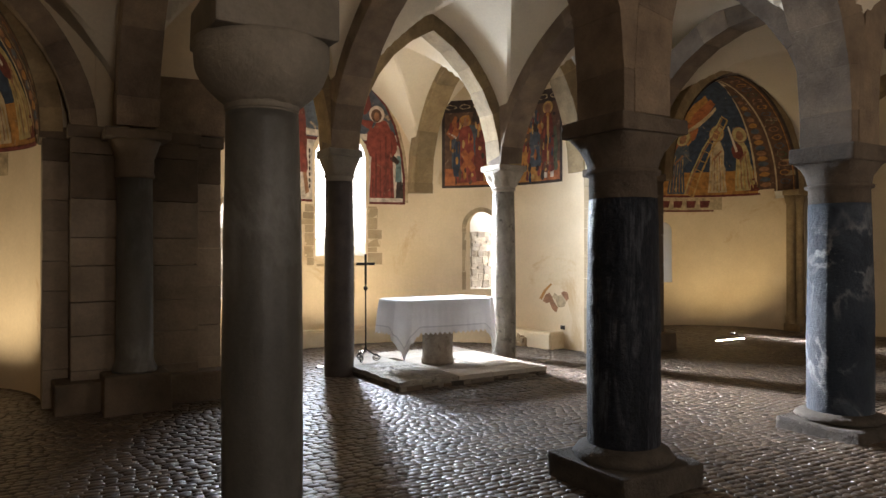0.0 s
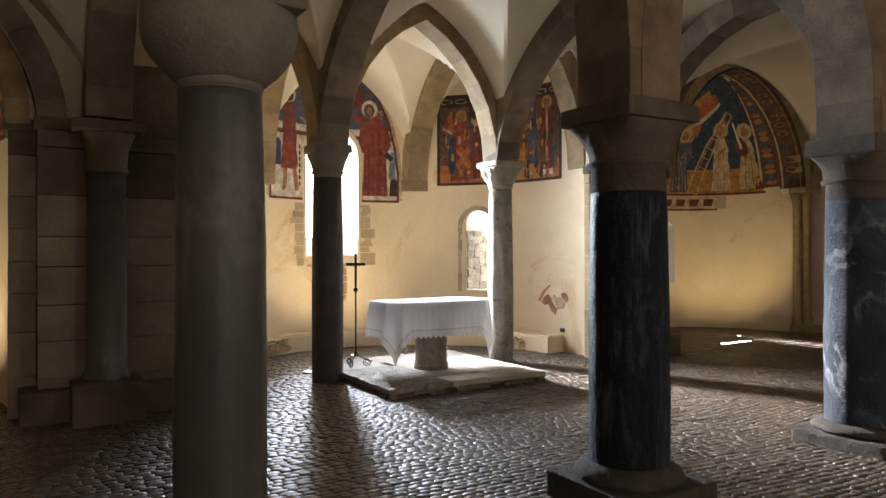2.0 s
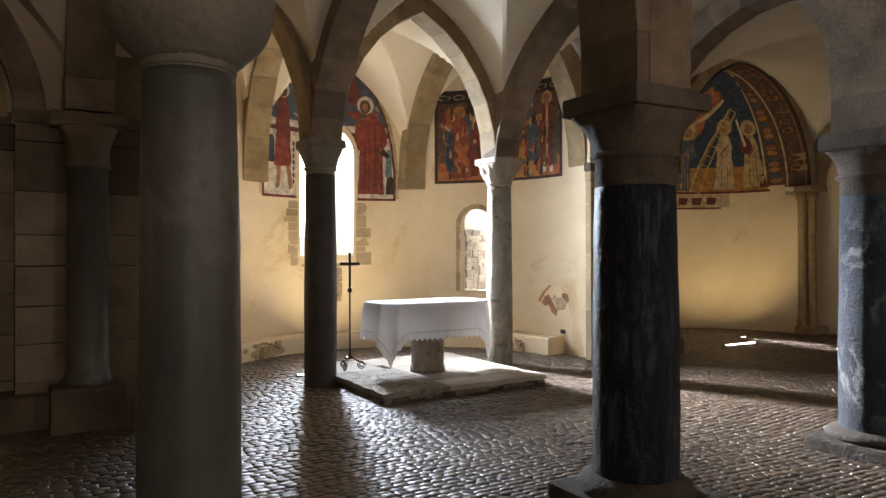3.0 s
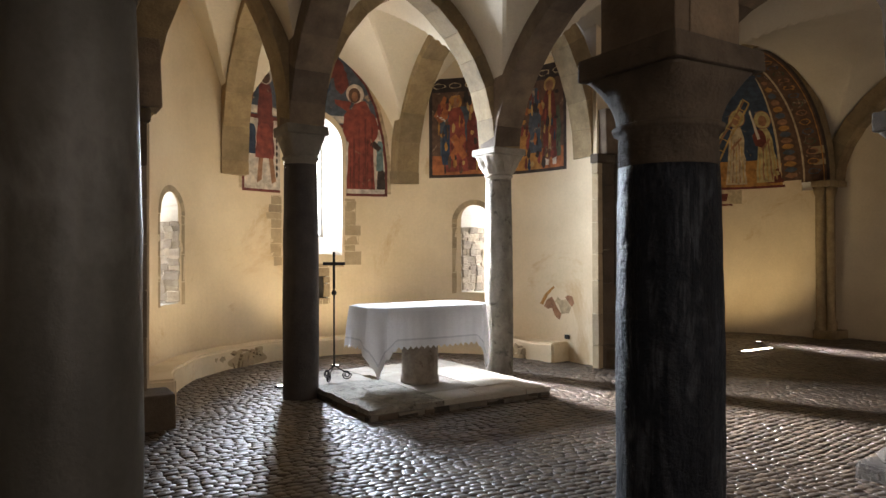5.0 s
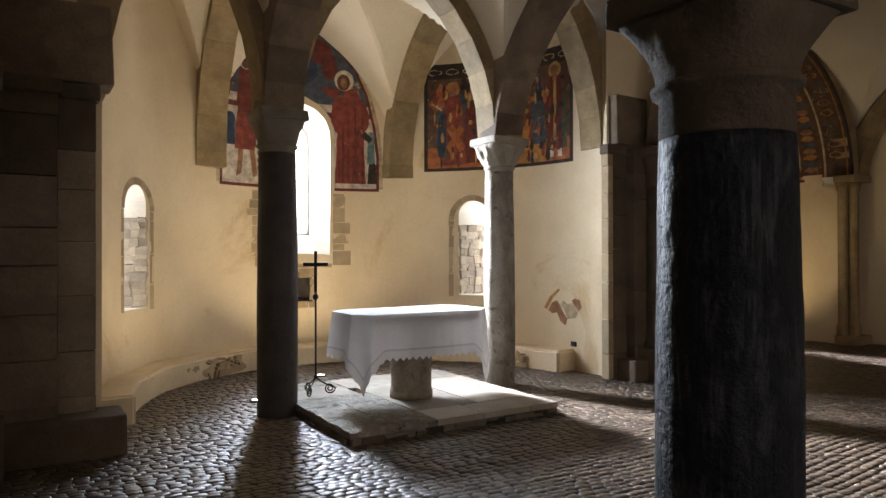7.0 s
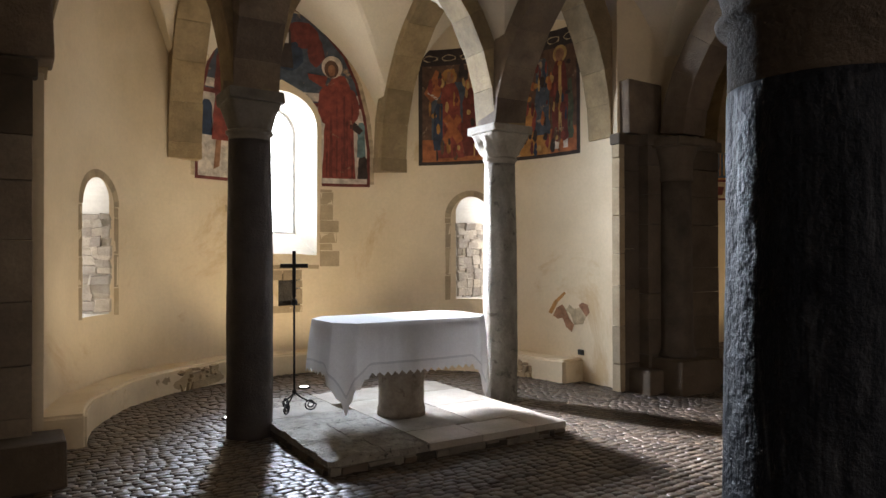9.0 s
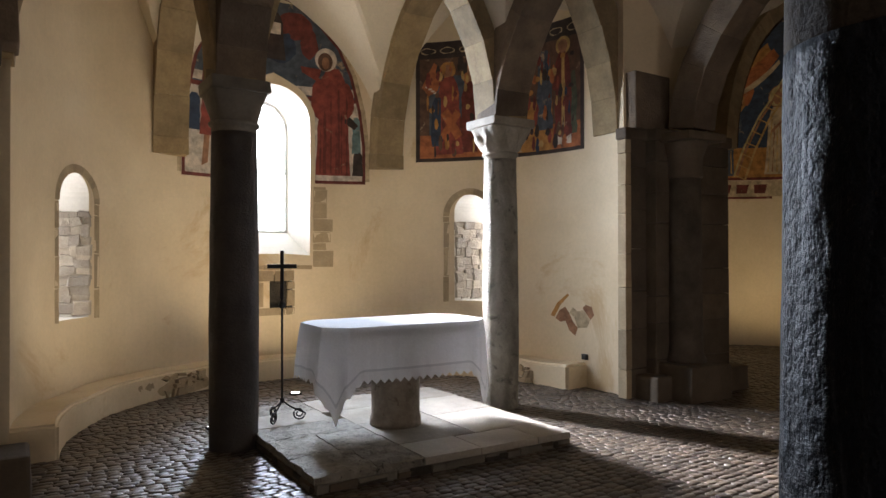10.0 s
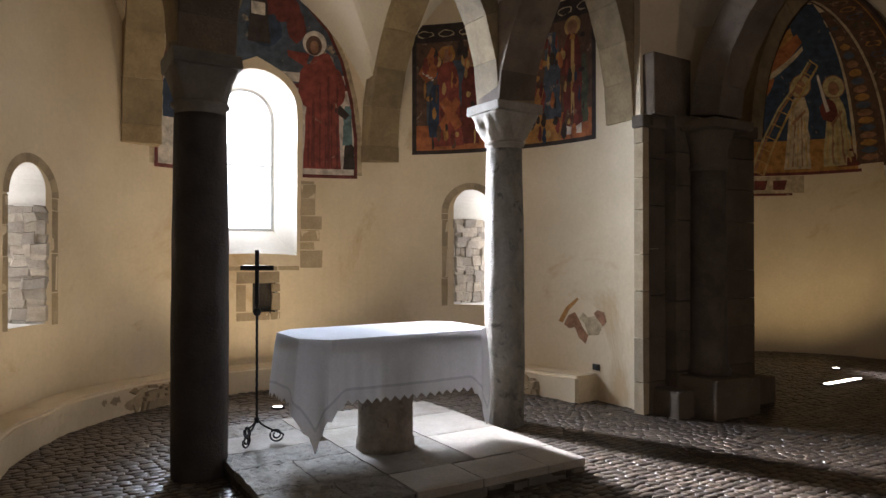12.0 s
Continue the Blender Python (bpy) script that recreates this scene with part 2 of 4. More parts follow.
def arch(name, p0, p1, z0, top, width, depth, mat, label, n=18, lift=(0.0, 0.0)):
    """A stone arch of single voussoirs between two springing points in plan."""
    p0, p1 = Vector(p0), Vector(p1)
    a, mid, d = (p1 - p0).length / 2, (p0 + p1) / 2, (p1 - p0).normalized()
    side = Vector((-d.y, d.x))
    root = thing(name, label, "arch", "vault arches", "structure")
    inner = arch_curve(a, top - z0, n)
    if lift[0]:
        inner = [(inner[0][0], -lift[0])] + inner
    if lift[1]:
        inner = inner + [(inner[-1][0], -lift[1])]
    outer = []
    for i, (x, z) in enumerate(inner):
        q = Vector(inner[min(i + 1, len(inner) - 1)]) - Vector(inner[max(i - 1, 0)])
        q.normalize()
        nx, nz = -q.y, q.x
        if abs(x) < 1e-6:
            nx, nz = 0, 1.15
        outer.append((x + nx * depth, z + nz * depth))
    for i in range(len(inner) - 1):
        w = width / 2 + random.uniform(-0.006, 0.006)
        g = 0.0015
        bm = bmesh.new()
        quad = []
        for (ia, ib, u) in ((i, i + 1, g), (i, i + 1, 1 - g)):
            pi = (inner[ia][0] * (1 - u) + inner[ib][0] * u, inner[ia][1] * (1 - u) + inner[ib][1] * u)
            po = (outer[ia][0] * (1 - u) + outer[ib][0] * u, outer[ia][1] * (1 - u) + outer[ib][1] * u)
            quad.append((pi, po))
        vs = []
        for s in (-w, w):
            for pi, po in quad:
                for x, z in (pi, po):
                    c = mid + d * x + side * s
                    vs.append(bm.verts.new((c.x, c.y, z0 + z)))
        a0, b0, a1, b1, a2, b2, a3, b3 = vs
        for f in ((a0, a1, b1, b0), (a2, b2, b3, a3), (a0, a2, a3, a1), (b0, b1, b3, b2), (a0, b0, b2, a2), (a1, a3, b3, b1)):
            bm.faces.new(f)
        bmesh.ops.recalc_face_normals(bm, faces=bm.faces)
        bmesh.ops.bevel(bm, geom=[e for e in bm.edges], offset=0.0035, segments=1, affect="EDGES")
        part("voussoir", bm, mat, root)
    return root


def sheet(name, fn, nu, nv, mat, label, thick=0.12, category="vault"):
    """A curved shell: fn(u, v) gives its lower face; a second face lies above it."""
    bm = bmesh.new()
    lo = [[bm.verts.new(fn(i / nu, j / nv)) for j in range(nv + 1)] for i in range(nu + 1)]
    hi = [[bm.verts.new(v.co + Vector((0, 0, thick))) for v in row] for row in lo]
    for i in range(nu):
        for j in range(nv):
            bm.faces.new((lo[i][j], lo[i][j + 1], lo[i + 1][j + 1], lo[i + 1][j]))
            bm.faces.new((hi[i][j], hi[i + 1][j], hi[i + 1][j + 1], hi[i][j + 1]))
    return tagged(part(name, bm, mat, smooth=False), label, category, "", "structure")


# ---------------------------------------------------------------- plan
SPRING, CROWN = 3.10, 5.28
COL_C, COL_D = (-1.43, -0.02), (1.46, 0.03)
COL_A, COL_B, COL_E = (-4.12, -5.30), (-1.40, -5.33), (1.44, -5.38)
APSE = (-0.02, 0.20, 3.06)
EAST, WEST = (7.05, 0.22, 2.02), (-7.06, 0.22, 2.02)
GRID_X = [-9.9, -4.14, -1.44, 1.44, 3.90, 9.6]
GRID_Y = [-14.2, -10.6, -5.33, 0.0]

# ---------------------------------------------------------------- floor and outer walls
floor = tagged(part("floor", boxed((-10.2, -14.5, -0.4), (10.2, 4.4, -0.008), 0), MORTAR), "dark cobbled floor bedded in earth", "floor", "", "structure")


# Invented window behind the view, added only to carry fill light
def fill_window(nm, x, y, turn):
    root = thing(nm, "invented unseen window in the outer wall for fill light", "window", "", "structure", pose(x, y, 0, 0, 0, turn))
    part("pane", boxed((-0.6, -0.02, 1.6), (0.6, 0.02, 3.2), 0), FILLPANE, root)
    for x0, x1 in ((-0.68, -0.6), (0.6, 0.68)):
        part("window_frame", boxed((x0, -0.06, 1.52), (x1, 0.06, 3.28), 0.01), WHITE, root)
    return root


for nm, lo, hi in (("wall_west", (-10.3, -14.5, -0.3), (-9.9, 0.4, 5.8)), ("wall_east", (9.6, -14.5, -0.3), (10.0, 0.4, 5.8)), ("wall_south", (-10.3, -14.6, -0.3), (10.0, -14.2, 5.8))):
    tagged(part(nm, boxed(lo, hi, 0), PLASTER), "cream plastered crypt wall", "wall", "", "structure")

fill_window("window_back_1", -4.5, -14.15, 0)
fill_window("window_back_2", 2.6, -14.15, 0)
# Unseen warm area lamps that add fill from behind the camera
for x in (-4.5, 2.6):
    area_lamp("back_daylight", (x, -14.05, 2.4), (x, 0, 1.6), 1.2, 1.6, BACK_FILL, (1.0, 0.88, 0.76))

# ---------------------------------------------------------------- apses


def opening(bm, origin, ang, r0, r1, w0, w1, z0, z1, t0, t1, n=16):
    """An arched hole along the bearing ang from origin: (half width, sill, top) at two distances."""
    a = radians(ang)
    out, side = Vector((math.cos(a), math.sin(a), 0)), Vector((-math.sin(a), math.cos(a), 0))
    loops = []
    for r, w, lo, hi in ((r0, w0, z0, t0), (r1, w1, z1, t1)):
        pts = [(-w, lo), (w, lo)] + [(w * math.cos(math.pi * i / n), hi - w + w * math.sin(math.pi * i / n)) for i in range(n + 1)]
        loops.append([bm.verts.new(Vector((origin[0], origin[1], z)) + out * r + side * s) for s, z in pts])
    m = len(loops[0])
    for i in range(m):
        j = (i + 1) % m
        bm.faces.new((loops[0][i], loops[0][j], loops[1][j], loops[1][i]))
    bm.faces.new(loops[0])
    bm.faces.new(list(reversed(loops[1])))
    bmesh.ops.recalc_face_normals(bm, faces=bm.faces)
    return bm


def carve(ob, cutters):
    for bm in cutters:
        cut = new("cutter", mesh_of("cutter", bm, WHITEWASH))
        md = ob.modifiers.new("cut", "BOOLEAN")
        md.operation, md.solver, md.object, md.material_mode = "DIFFERENCE", "EXACT", cut, "TRANSFER"
        me = bpy.data.meshes.new_from_object(ob.evaluated_get(bpy.context.evaluated_depsgraph_get()))
        ob.modifiers.clear()
        old = ob.data
        ob.data = me
        bpy.data.meshes.remove(old)
        bpy.data.objects.remove(cut)


def ring_wall(name, c, r, thick, z0, z1, mat, label, a0=0, a1=180, seg=90, category="wall", worn=0.0):
    bm = bmesh.new()
    inner, outer = [], []
    for i in range(seg + 1):
        a = radians(a0 + (a1 - a0) * i / seg)
        dz = worn * noise.noise((a * 6, 0.3, 0))
        for lst, rr in ((inner, r + worn * noise.noise((a * 5, 2.0, 0))), (outer, r + thick)):
            lst.append([bm.verts.new((c[0] + rr * math.cos(a), c[1] + rr * math.sin(a), z)) for z in (z0, z1 + dz)])
    for i in range(seg):
        p, q, s, t = inner[i], inner[i + 1], outer[i], outer[i + 1]
        bm.faces.new((p[0], p[1], q[1], q[0]))
        bm.faces.new((s[0], t[0], t[1], s[1]))
        bm.faces.new((p[1], s[1], t[1], q[1]))
        bm.faces.new((p[0], q[0], t[0], s[0]))
    for e in (0, seg):
        p, s = inner[e], outer[e]
        bm.faces.new((p[0], s[0], s[1], p[1]))
    bmesh.ops.recalc_face_normals(bm, faces=bm.faces)
    if worn:
        bmesh.ops.bevel(bm, geom=[e for e in bm.edges if len(e.link_faces) == 2 and e.calc_face_angle(0) > 1], offset=0.03, segments=3, affect="EDGES")
    return tagged(part(name, bm, mat), label, category, "", "structure")


def wall_point(bearing):
    return Vector((APSE[0] + APSE[2] * math.cos(radians(bearing)), APSE[1] + APSE[2] * math.sin(radians(bearing))))


# the two side windows are cut slantwise through the thick wall
SLANT = [(wall_point(36.2), 12.0), (wall_point(145.5), 168.0)]
wall = ring_wall("wall_apse_middle", APSE, APSE[2], 1.0, -0.3, 5.6, PLASTER, "curved cream plaster apse wall with window openings", -9.5, 184.0)
cuts = [opening(bmesh.new(), APSE, 90, 2.8, 3.62, 0.55, 0.40, 1.53, 1.97, 4.07, 3.88),
        opening(bmesh.new(), APSE, 90, 3.5, 4.3, 0.39, 0.39, 1.98, 1.98, 3.87, 3.87)]
for o, ang in SLANT:
    cuts.append(opening(bmesh.new(), o, ang, -0.35, 1.6, 0.25, 0.25, 1.0, 1.02, 2.52, 2.52))
cuts.append(opening(bmesh.new(), APSE, 88, 2.8, 3.25, 0.16, 0.16, 0.90, 0.90, 1.42, 1.42))
carve(wall, cuts)


def window(name, m, w, lo, hi, bars, rail=None, pane_mat=None):
    root = thing(name, "arched window with a thin pale frame and bright daylight", "window", "", "structure")
    n = 16
    pts = [(-w, lo), (w, lo)] + [(w * math.cos(math.pi * i / n), hi - w + w * math.sin(math.pi * i / n)) for i in range(n + 1)]
    bm = bmesh.new()
    bm.faces.new([bm.verts.new((x, 0.04, z)) for x, z in pts])
    part("pane", bm, pane_mat, root, at=m)
    bm = bmesh.new()
    f = 0.03
    q = [(x * (1 - f / w), lo + f + (z - lo) * (hi - lo - 2 * f) / (hi - lo)) for x, z in pts]
    o = [[bm.verts.new((x, y, z)) for x, z in pts] for y in (-0.03, 0.03)]
    i_ = [[bm.verts.new((x, y, z)) for x, z in q] for y in (-0.03, 0.03)]
    for j in range(len(pts)):
        k = (j + 1) % len(pts)
        bm.faces.new((o[0][j], o[0][k], i_[0][k], i_[0][j]))
        bm.faces.new((i_[0][j], i_[0][k], i_[1][k], i_[1][j]))
    part("window_frame", bm, WHITE, root, at=m)
    for x in bars:
        part("mullion", boxed((x - 0.014, -0.028, lo), (x + 0.014, 0.02, hi - 0.05), 0.004), WHITE, root, at=m)
    if rail:
        part("glazing_bar", boxed((-w, -0.026, rail - 0.012), (w, 0.018, rail + 0.012), 0.004), WHITE, root, at=m)
    return root


window("window_1", pose(APSE[0], APSE[1] + 3.66, 0), 0.39, 1.98, 3.87, (), 2.85, SKYPANE)
for i, (o, ang) in enumerate(SLANT):
    d = Vector((math.cos(radians(ang)), math.sin(radians(ang))))
    p = o + d * 1.0
    window("window_%d" % (i + 2), pose(p.x, p.y, 0, 0, 0, ang - 90), 0.25, 1.02, 2.52, (0.0,), None, SIDEPANE)
    q = o + d * 0.93
    area_lamp("side_daylight", (q.x, q.y, 1.8), (o.x, o.y, 1.7), 0.4, 1.2, SIDE_DAY, (0.95, 0.97, 1.0))
area_lamp("middle_daylight", (APSE[0], APSE[1] + 3.61, 2.90), (APSE[0] + 1.0, -3.6, 1.0), 0.46, 1.7, MAIN_DAY, (0.74, 0.87, 1.0), 87)
area_lamp("bright_sky_daylight", (APSE[0], APSE[1] + 3.59, 3.1), (1.9, -3.6, 0.0), 0.30, 1.2, BEAM_DAY, (0.95, 0.97, 1.0), 34)

bench = ring_wall("apse_bench", (APSE[0], APSE[1]), 2.72, 0.4, -0.1, 0.29, PLASTER, "low worn plaster bench along the apse wall", 3, 177, 90, "bench", 0.02)


def conch_radius(r, h):
    big = (2.28 ** 2 + r * r) / (2 * r)
    return max(0.0, math.sqrt(max(0, big * big - h * h)) - (big - r))


def side_apse(nm, c):
    cx, cy, r = c
    w = ring_wall("wall_apse_" + nm, c, r, 0.9, -0.3, 3.0, PLASTER, "curved cream plaster wall of a side apse")
    a = radians(72)
    carve(w, [opening(bmesh.new(), (cx + r * math.cos(a), cy + r * math.sin(a)), 74, -0.4, 1.5, 0.22, 0.22, 1.0, 1.02, 2.42, 2.42)])

    def fn(u, v):
        an = math.pi * u
        rr = conch_radius(r, 2.28 * v)
        return (cx + rr * math.cos(an), cy + rr * math.sin(an), 3.0 + 2.28 * v)
    sheet("conch_" + nm, fn, 60, 36, PLASTER, "half dome of a side apse", 0.1)


side_apse("east", EAST)
area_lamp("east_apse_daylight", (7.62, 1.98, 1.8), (7.5, -1.6, 0.0), 0.16, 1.0, 14.0, (0.95, 0.97, 1.0), 14)
side_apse("west", WEST)
for nm, (cx, cy, r) in (("east", EAST), ("west", WEST)):
    lo_x, hi_x = (4.2, 9.8) if nm == "east" else (-10.1, -4.4)
    w = tagged(part("wall_over_apse_" + nm, boxed((lo_x, -0.05, 2.9), (hi_x, 0.3, 5.8), 0), PLASTER), "plaster wall over the side apse arch", "wall", "", "structure")
    b = bmesh.new()
    pts = [(-r - 0.03, -0.3)] + arch_curve(r + 0.03, 2.34, 24) + [(r + 0.03, -0.3)]
    lo = [b.verts.new((cx + x, -0.4, 2.98 + z)) for x, z in pts]
    hi = [b.verts.new((cx + x, 0.8, 2.98 + z)) for x, z in pts]
    for i in range(len(pts)):
        j = (i + 1) % len(pts)
        b.faces.new((lo[i], lo[j], hi[j], hi[i]))
    b.faces.new(lo)
    b.faces.new(list(reversed(hi)))
    bmesh.ops.recalc_face_normals(b, faces=b.faces)
    carve(w, [b])
    x0, x1 = (cx + r, 9.8) if nm == "east" else (-10.1, cx - r)
    tagged(part("wall_corner_" + nm, boxed((x0, -0.05, -0.3), (x1, 0.5, 2.9), 0), PLASTER), "plaster wall beside the side apse", "wall", "", "structure")

# ---------------------------------------------------------------- vaults
count = 0
for x0, x1 in zip(GRID_X, GRID_X[1:]):
    for y0, y1 in zip(GRID_Y, GRID_Y[1:]):
        count += 1

        def fn(u, v, x0=x0, x1=x1, y0=y0, y1=y1):
            x, y = x0 + (x1 - x0) * u, y0 + (y1 - y0) * v
            hx = rise(x - (x0 + x1) / 2, (x1 - x0) / 2, CROWN - SPRING)
            hy = rise(y - (y0 + y1) / 2, (y1 - y0) / 2, CROWN - SPRING)
            return (x, y, SPRING + max(hx, hy) + 0.025 * noise.noise((x * 0.8, y * 0.8, 3)))
        sheet("ceiling_%d" % count, fn, 44, 60, VAULT, "pale plastered groin vault")


def apse_vault(nm, x0, x1, low):
    def fn(u, v):
        x = x0 + (x1 - x0) * u
        back = APSE[1] + math.sqrt(max(0, 9.7 - (x - APSE[0]) ** 2))
        y = back * v
        hx = rise(x - (x0 + x1) / 2, (x1 - x0) / 2, CROWN - low)
        hy = rise(y - 1.4, 1.4, CROWN - low)
        z = low + max(hx, hy)
        if (x0 > 1 and x > (x0 + x1) / 2) or (x1 < -1 and x < (x0 + x1) / 2):
            z = max(z, 4.80)
        return (x, y, z)
    sheet(nm, fn, 44, 44, VAULT, "pale plastered vault of the apse")


apse_vault("ceiling_apse_middle", -1.46, 1.48, 3.0)
apse_vault("ceiling_apse_west", -3.1, -1.46, 3.1)
apse_vault("ceiling_apse_east", 1.48, 3.1, 3.1)

# ---------------------------------------------------------------- columns


def column(x, y, r, r_top, z_shaft, z_neck, z_cap, z_abacus, base_h, base_w, cap_w, shaft_mat, cap_mat, label, cushion=False, flutes=False, flare_pow=1.8):
    root = thing("column", label, "column", "crypt columns", at=pose(x, y, 0))
    if base_h:
        h = base_h
        base = part("plinth", boxed((-base_w / 2, -base_w / 2, -0.05), (base_w / 2, base_w / 2, h * 0.62), 0.03, 0.015), ROUGHBASE, root)
        part("base_ring", lathe(bmesh.new(), [(r * 1.32, h * 0.6), (r * 1.38, h * 0.72), (r * 1.28, h * 0.88), (r * 1.1, h * 0.96), (r * 1.04, h)], 40, wobble=0.02), ROUGHBASE, base, smooth=True)
    n = 50
    z_low = base_h - 0.03
    prof = [(r + (r_top - r) * i / n + 0.010 * math.sin(math.pi * i / n), z_low + (z_shaft - z_low) * i / n) for i in range(n + 1)]
    part("shaft", lathe(bmesh.new(), prof, 72, wobble=0.005), shaft_mat, root, smooth=True)
    part("drum", lathe(bmesh.new(), [(r_top * 0.96, z_shaft - 0.01), (r_top * 1.0, z_shaft + 0.012), (r_top * 0.99, z_neck - 0.03), (r_top * (1.02 if cushion else 1.1), z_neck - 0.025), (r_top * (1.03 if cushion else 1.13), z_neck), (r_top * 1.05, z_neck + 0.012)], 48, wobble=0.004), cap_mat, root, smooth=True)
    bm = bmesh.new()
    k, rings, steps = 48, [], 12
    for s in range(steps + 1):
        f = s / steps
        ring = []
        for i in range(k):
            a = 2 * math.pi * (i + 0.5) / k
            cx, cy = math.cos(a), math.sin(a)
            sq = min(1 / max(abs(cx), abs(cy)), 1.33)
            flare = math.sin(f * math.pi / 2) ** 0.9 if cushion else f ** flare_pow
            rr = r_top * 1.02 * (1 - flare) + cap_w / 2 * 0.92 * ((sq if not cushion else sq * 0.5 + 0.55) * flare)
            if flutes and 0.1 < f < 0.95:
                rr += 0.018 * math.sin(8 * a) * math.sin(math.pi * f) + 0.012 * math.sin(17 * a + 9 * f)
            if cushion:
                rr = r_top * 1.02 + (0.355 - r_top) * math.sin(min(1, f * 1.5) * math.pi / 2) * (0.94 + 0.06 * sq)
            rr += 0.010 * noise.noise((cx * 3 + x, cy * 3, f * 3))
            ring.append(bm.verts.new((cx * rr, cy * rr, z_neck + (z_cap - z_neck) * f)))
        rings.append(ring)
    for p, q in zip(rings, rings[1:]):
        for i in range(k):
            j = (i + 1) % k
            bm.faces.new((p[i], p[j], q[j], q[i]))
    bm.faces.new(list(reversed(rings[0])))
    bm.faces.new(rings[-1])
    cap = part("capital", bm, cap_mat, root, smooth=True)
    part("abacus", boxed((-cap_w / 2, -cap_w / 2, z_cap - 0.005), (cap_w / 2, cap_w / 2, z_abacus), 0.018, 0.008), cap_mat, cap)
    return root


column(*COL_A, 0.215, 0.195, 2.46, 2.50, 2.84, 3.06, 0.16, 0.6, 0.64, GREYMARBLE, GREYSTONE, "smooth grey stone column with a rounded cushion capital", cushion=True)
column(*COL_B, 0.265, 0.25, 2.10, 2.30, 2.56, 2.68, 0.29, 0.81, 0.66, DARKMARBLE, CAPSTONE, "dark veined marble column with a heavy stone capital")
column(*COL_C, 0.205, 0.19, 2.70, 2.78, 3.04, 3.14, 0.0, 0.5, 0.50, DARKSTONE, GREYSTONE, "dark slender stone column beside the altar platform", flare_pow=0.9)
column(*COL_D, 0.19, 0.175, 2.68, 2.74, 3.02, 3.11, 0.0, 0.5, 0.54, PALECOLUMN, LIMESTONE, "grey cracked stone column with a carved leaf capital", flutes=True, flare_pow=1.0)
column(*COL_E, 0.285, 0.265, 2.16, 2.33, 2.55, 2.70, 0.20, 0.82, 0.64, BLUEMARBLE, CAPSTONE, "blue grey veined marble column on a worn plinth")

# ---------------------------------------------------------------- piers


def pier(nm, hc, blocks, plinths):
    root = thing(nm, "compound pier of brown sandstone blocks with a half column", "pier", "apse piers", "structure")
    for k, (x0, x1, y0, y1) in enumerate(blocks):
        z = 0.0
        while z < SPRING - 0.02:
            h = random.uniform(0.30, 0.55)
            if SPRING - z - h < 0.25:
                h = SPRING - z
            # West pier blocks that start below 2.3 m take the paler stone
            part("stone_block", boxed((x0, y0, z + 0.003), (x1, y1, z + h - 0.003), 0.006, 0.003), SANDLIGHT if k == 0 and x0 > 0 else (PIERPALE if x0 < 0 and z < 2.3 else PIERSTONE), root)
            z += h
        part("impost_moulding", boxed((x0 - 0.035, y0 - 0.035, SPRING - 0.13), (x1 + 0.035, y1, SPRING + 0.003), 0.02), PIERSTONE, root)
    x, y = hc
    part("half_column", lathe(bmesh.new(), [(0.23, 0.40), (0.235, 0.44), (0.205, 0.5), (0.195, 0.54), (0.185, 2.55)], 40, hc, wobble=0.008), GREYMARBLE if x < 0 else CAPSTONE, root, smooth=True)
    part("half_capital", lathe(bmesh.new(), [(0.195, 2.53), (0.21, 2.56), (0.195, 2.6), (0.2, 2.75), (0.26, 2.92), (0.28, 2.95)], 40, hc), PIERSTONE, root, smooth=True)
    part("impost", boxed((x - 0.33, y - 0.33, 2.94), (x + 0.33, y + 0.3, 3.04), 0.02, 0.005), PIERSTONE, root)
    sgn = 1 if x > 0 else -1
    for z0, z1, reach in ((SPRING + 0.006, 3.78, 3.03),):
        xs = sorted((sgn * reach, sgn * (abs(x) - 0.02)))
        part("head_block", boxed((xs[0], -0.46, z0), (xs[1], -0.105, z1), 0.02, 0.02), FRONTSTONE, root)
    for lo, hi in plinths:
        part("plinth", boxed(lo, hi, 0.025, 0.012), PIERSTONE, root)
    return root


pier("pier_east", (3.62, -0.66), [(2.885, 2.975, -0.44, -0.315), (2.978, 3.22, -0.44, -0.315), (3.225, 4.545, -0.58, -0.12), (4.55, 4.82, -0.30, 0.30)],
     [((3.28, -1.02, -0.05), (3.98, -0.5, 0.40)), ((3.05, -0.76, -0.05), (4.66, -0.4, 0.28))])
pier("pier_west", (-4.16, -0.72), [(-3.45, -3.16, -0.44, -0.315), (-4.78, -3.455, -0.58, -0.12), (-5.04, -4.785, -0.30, 0.30)],
     [((-4.50, -1.05, -0.05), (-3.82, -0.5, 0.40)), ((-4.95, -0.76, -0.05), (-2.94, -0.30, 0.33))])
for nm, x0, x1 in (("east", 3.15, 4.3), ("west", -4.5, -3.2)):
    tagged(part("wall_pier_" + nm, boxed((x0, -0.1, -0.1), (x1, 0.28, 5.8), 0), PLASTER), "plaster wall over the pier", "wall", "", "structure")
apse_pier = thing("apse_colonnettes", "cluster of slender sandstone colonnettes beside the side apse", "pier", "", "structure")
for x, y in ((9.06, -0.14), (9.20, -0.27), (9.36, -0.2)):
    part("colonnette", lathe(bmesh.new(), [(0.1, 0.02), (0.1, 0.3), (0.075, 0.36), (0.07, 2.75), (0.09, 2.8), (0.12, 2.95)], 24, (x, y)), SAND, apse_pier, smooth=True)
part("backing", boxed((9.1, -0.2, 0.0), (9.5, -0.06, 2.95), 0.01), SAND, apse_pier)
part("impost", boxed((8.94, -0.42, 2.94), (9.54, -0.04, 3.06), 0.02), SAND, apse_pier)
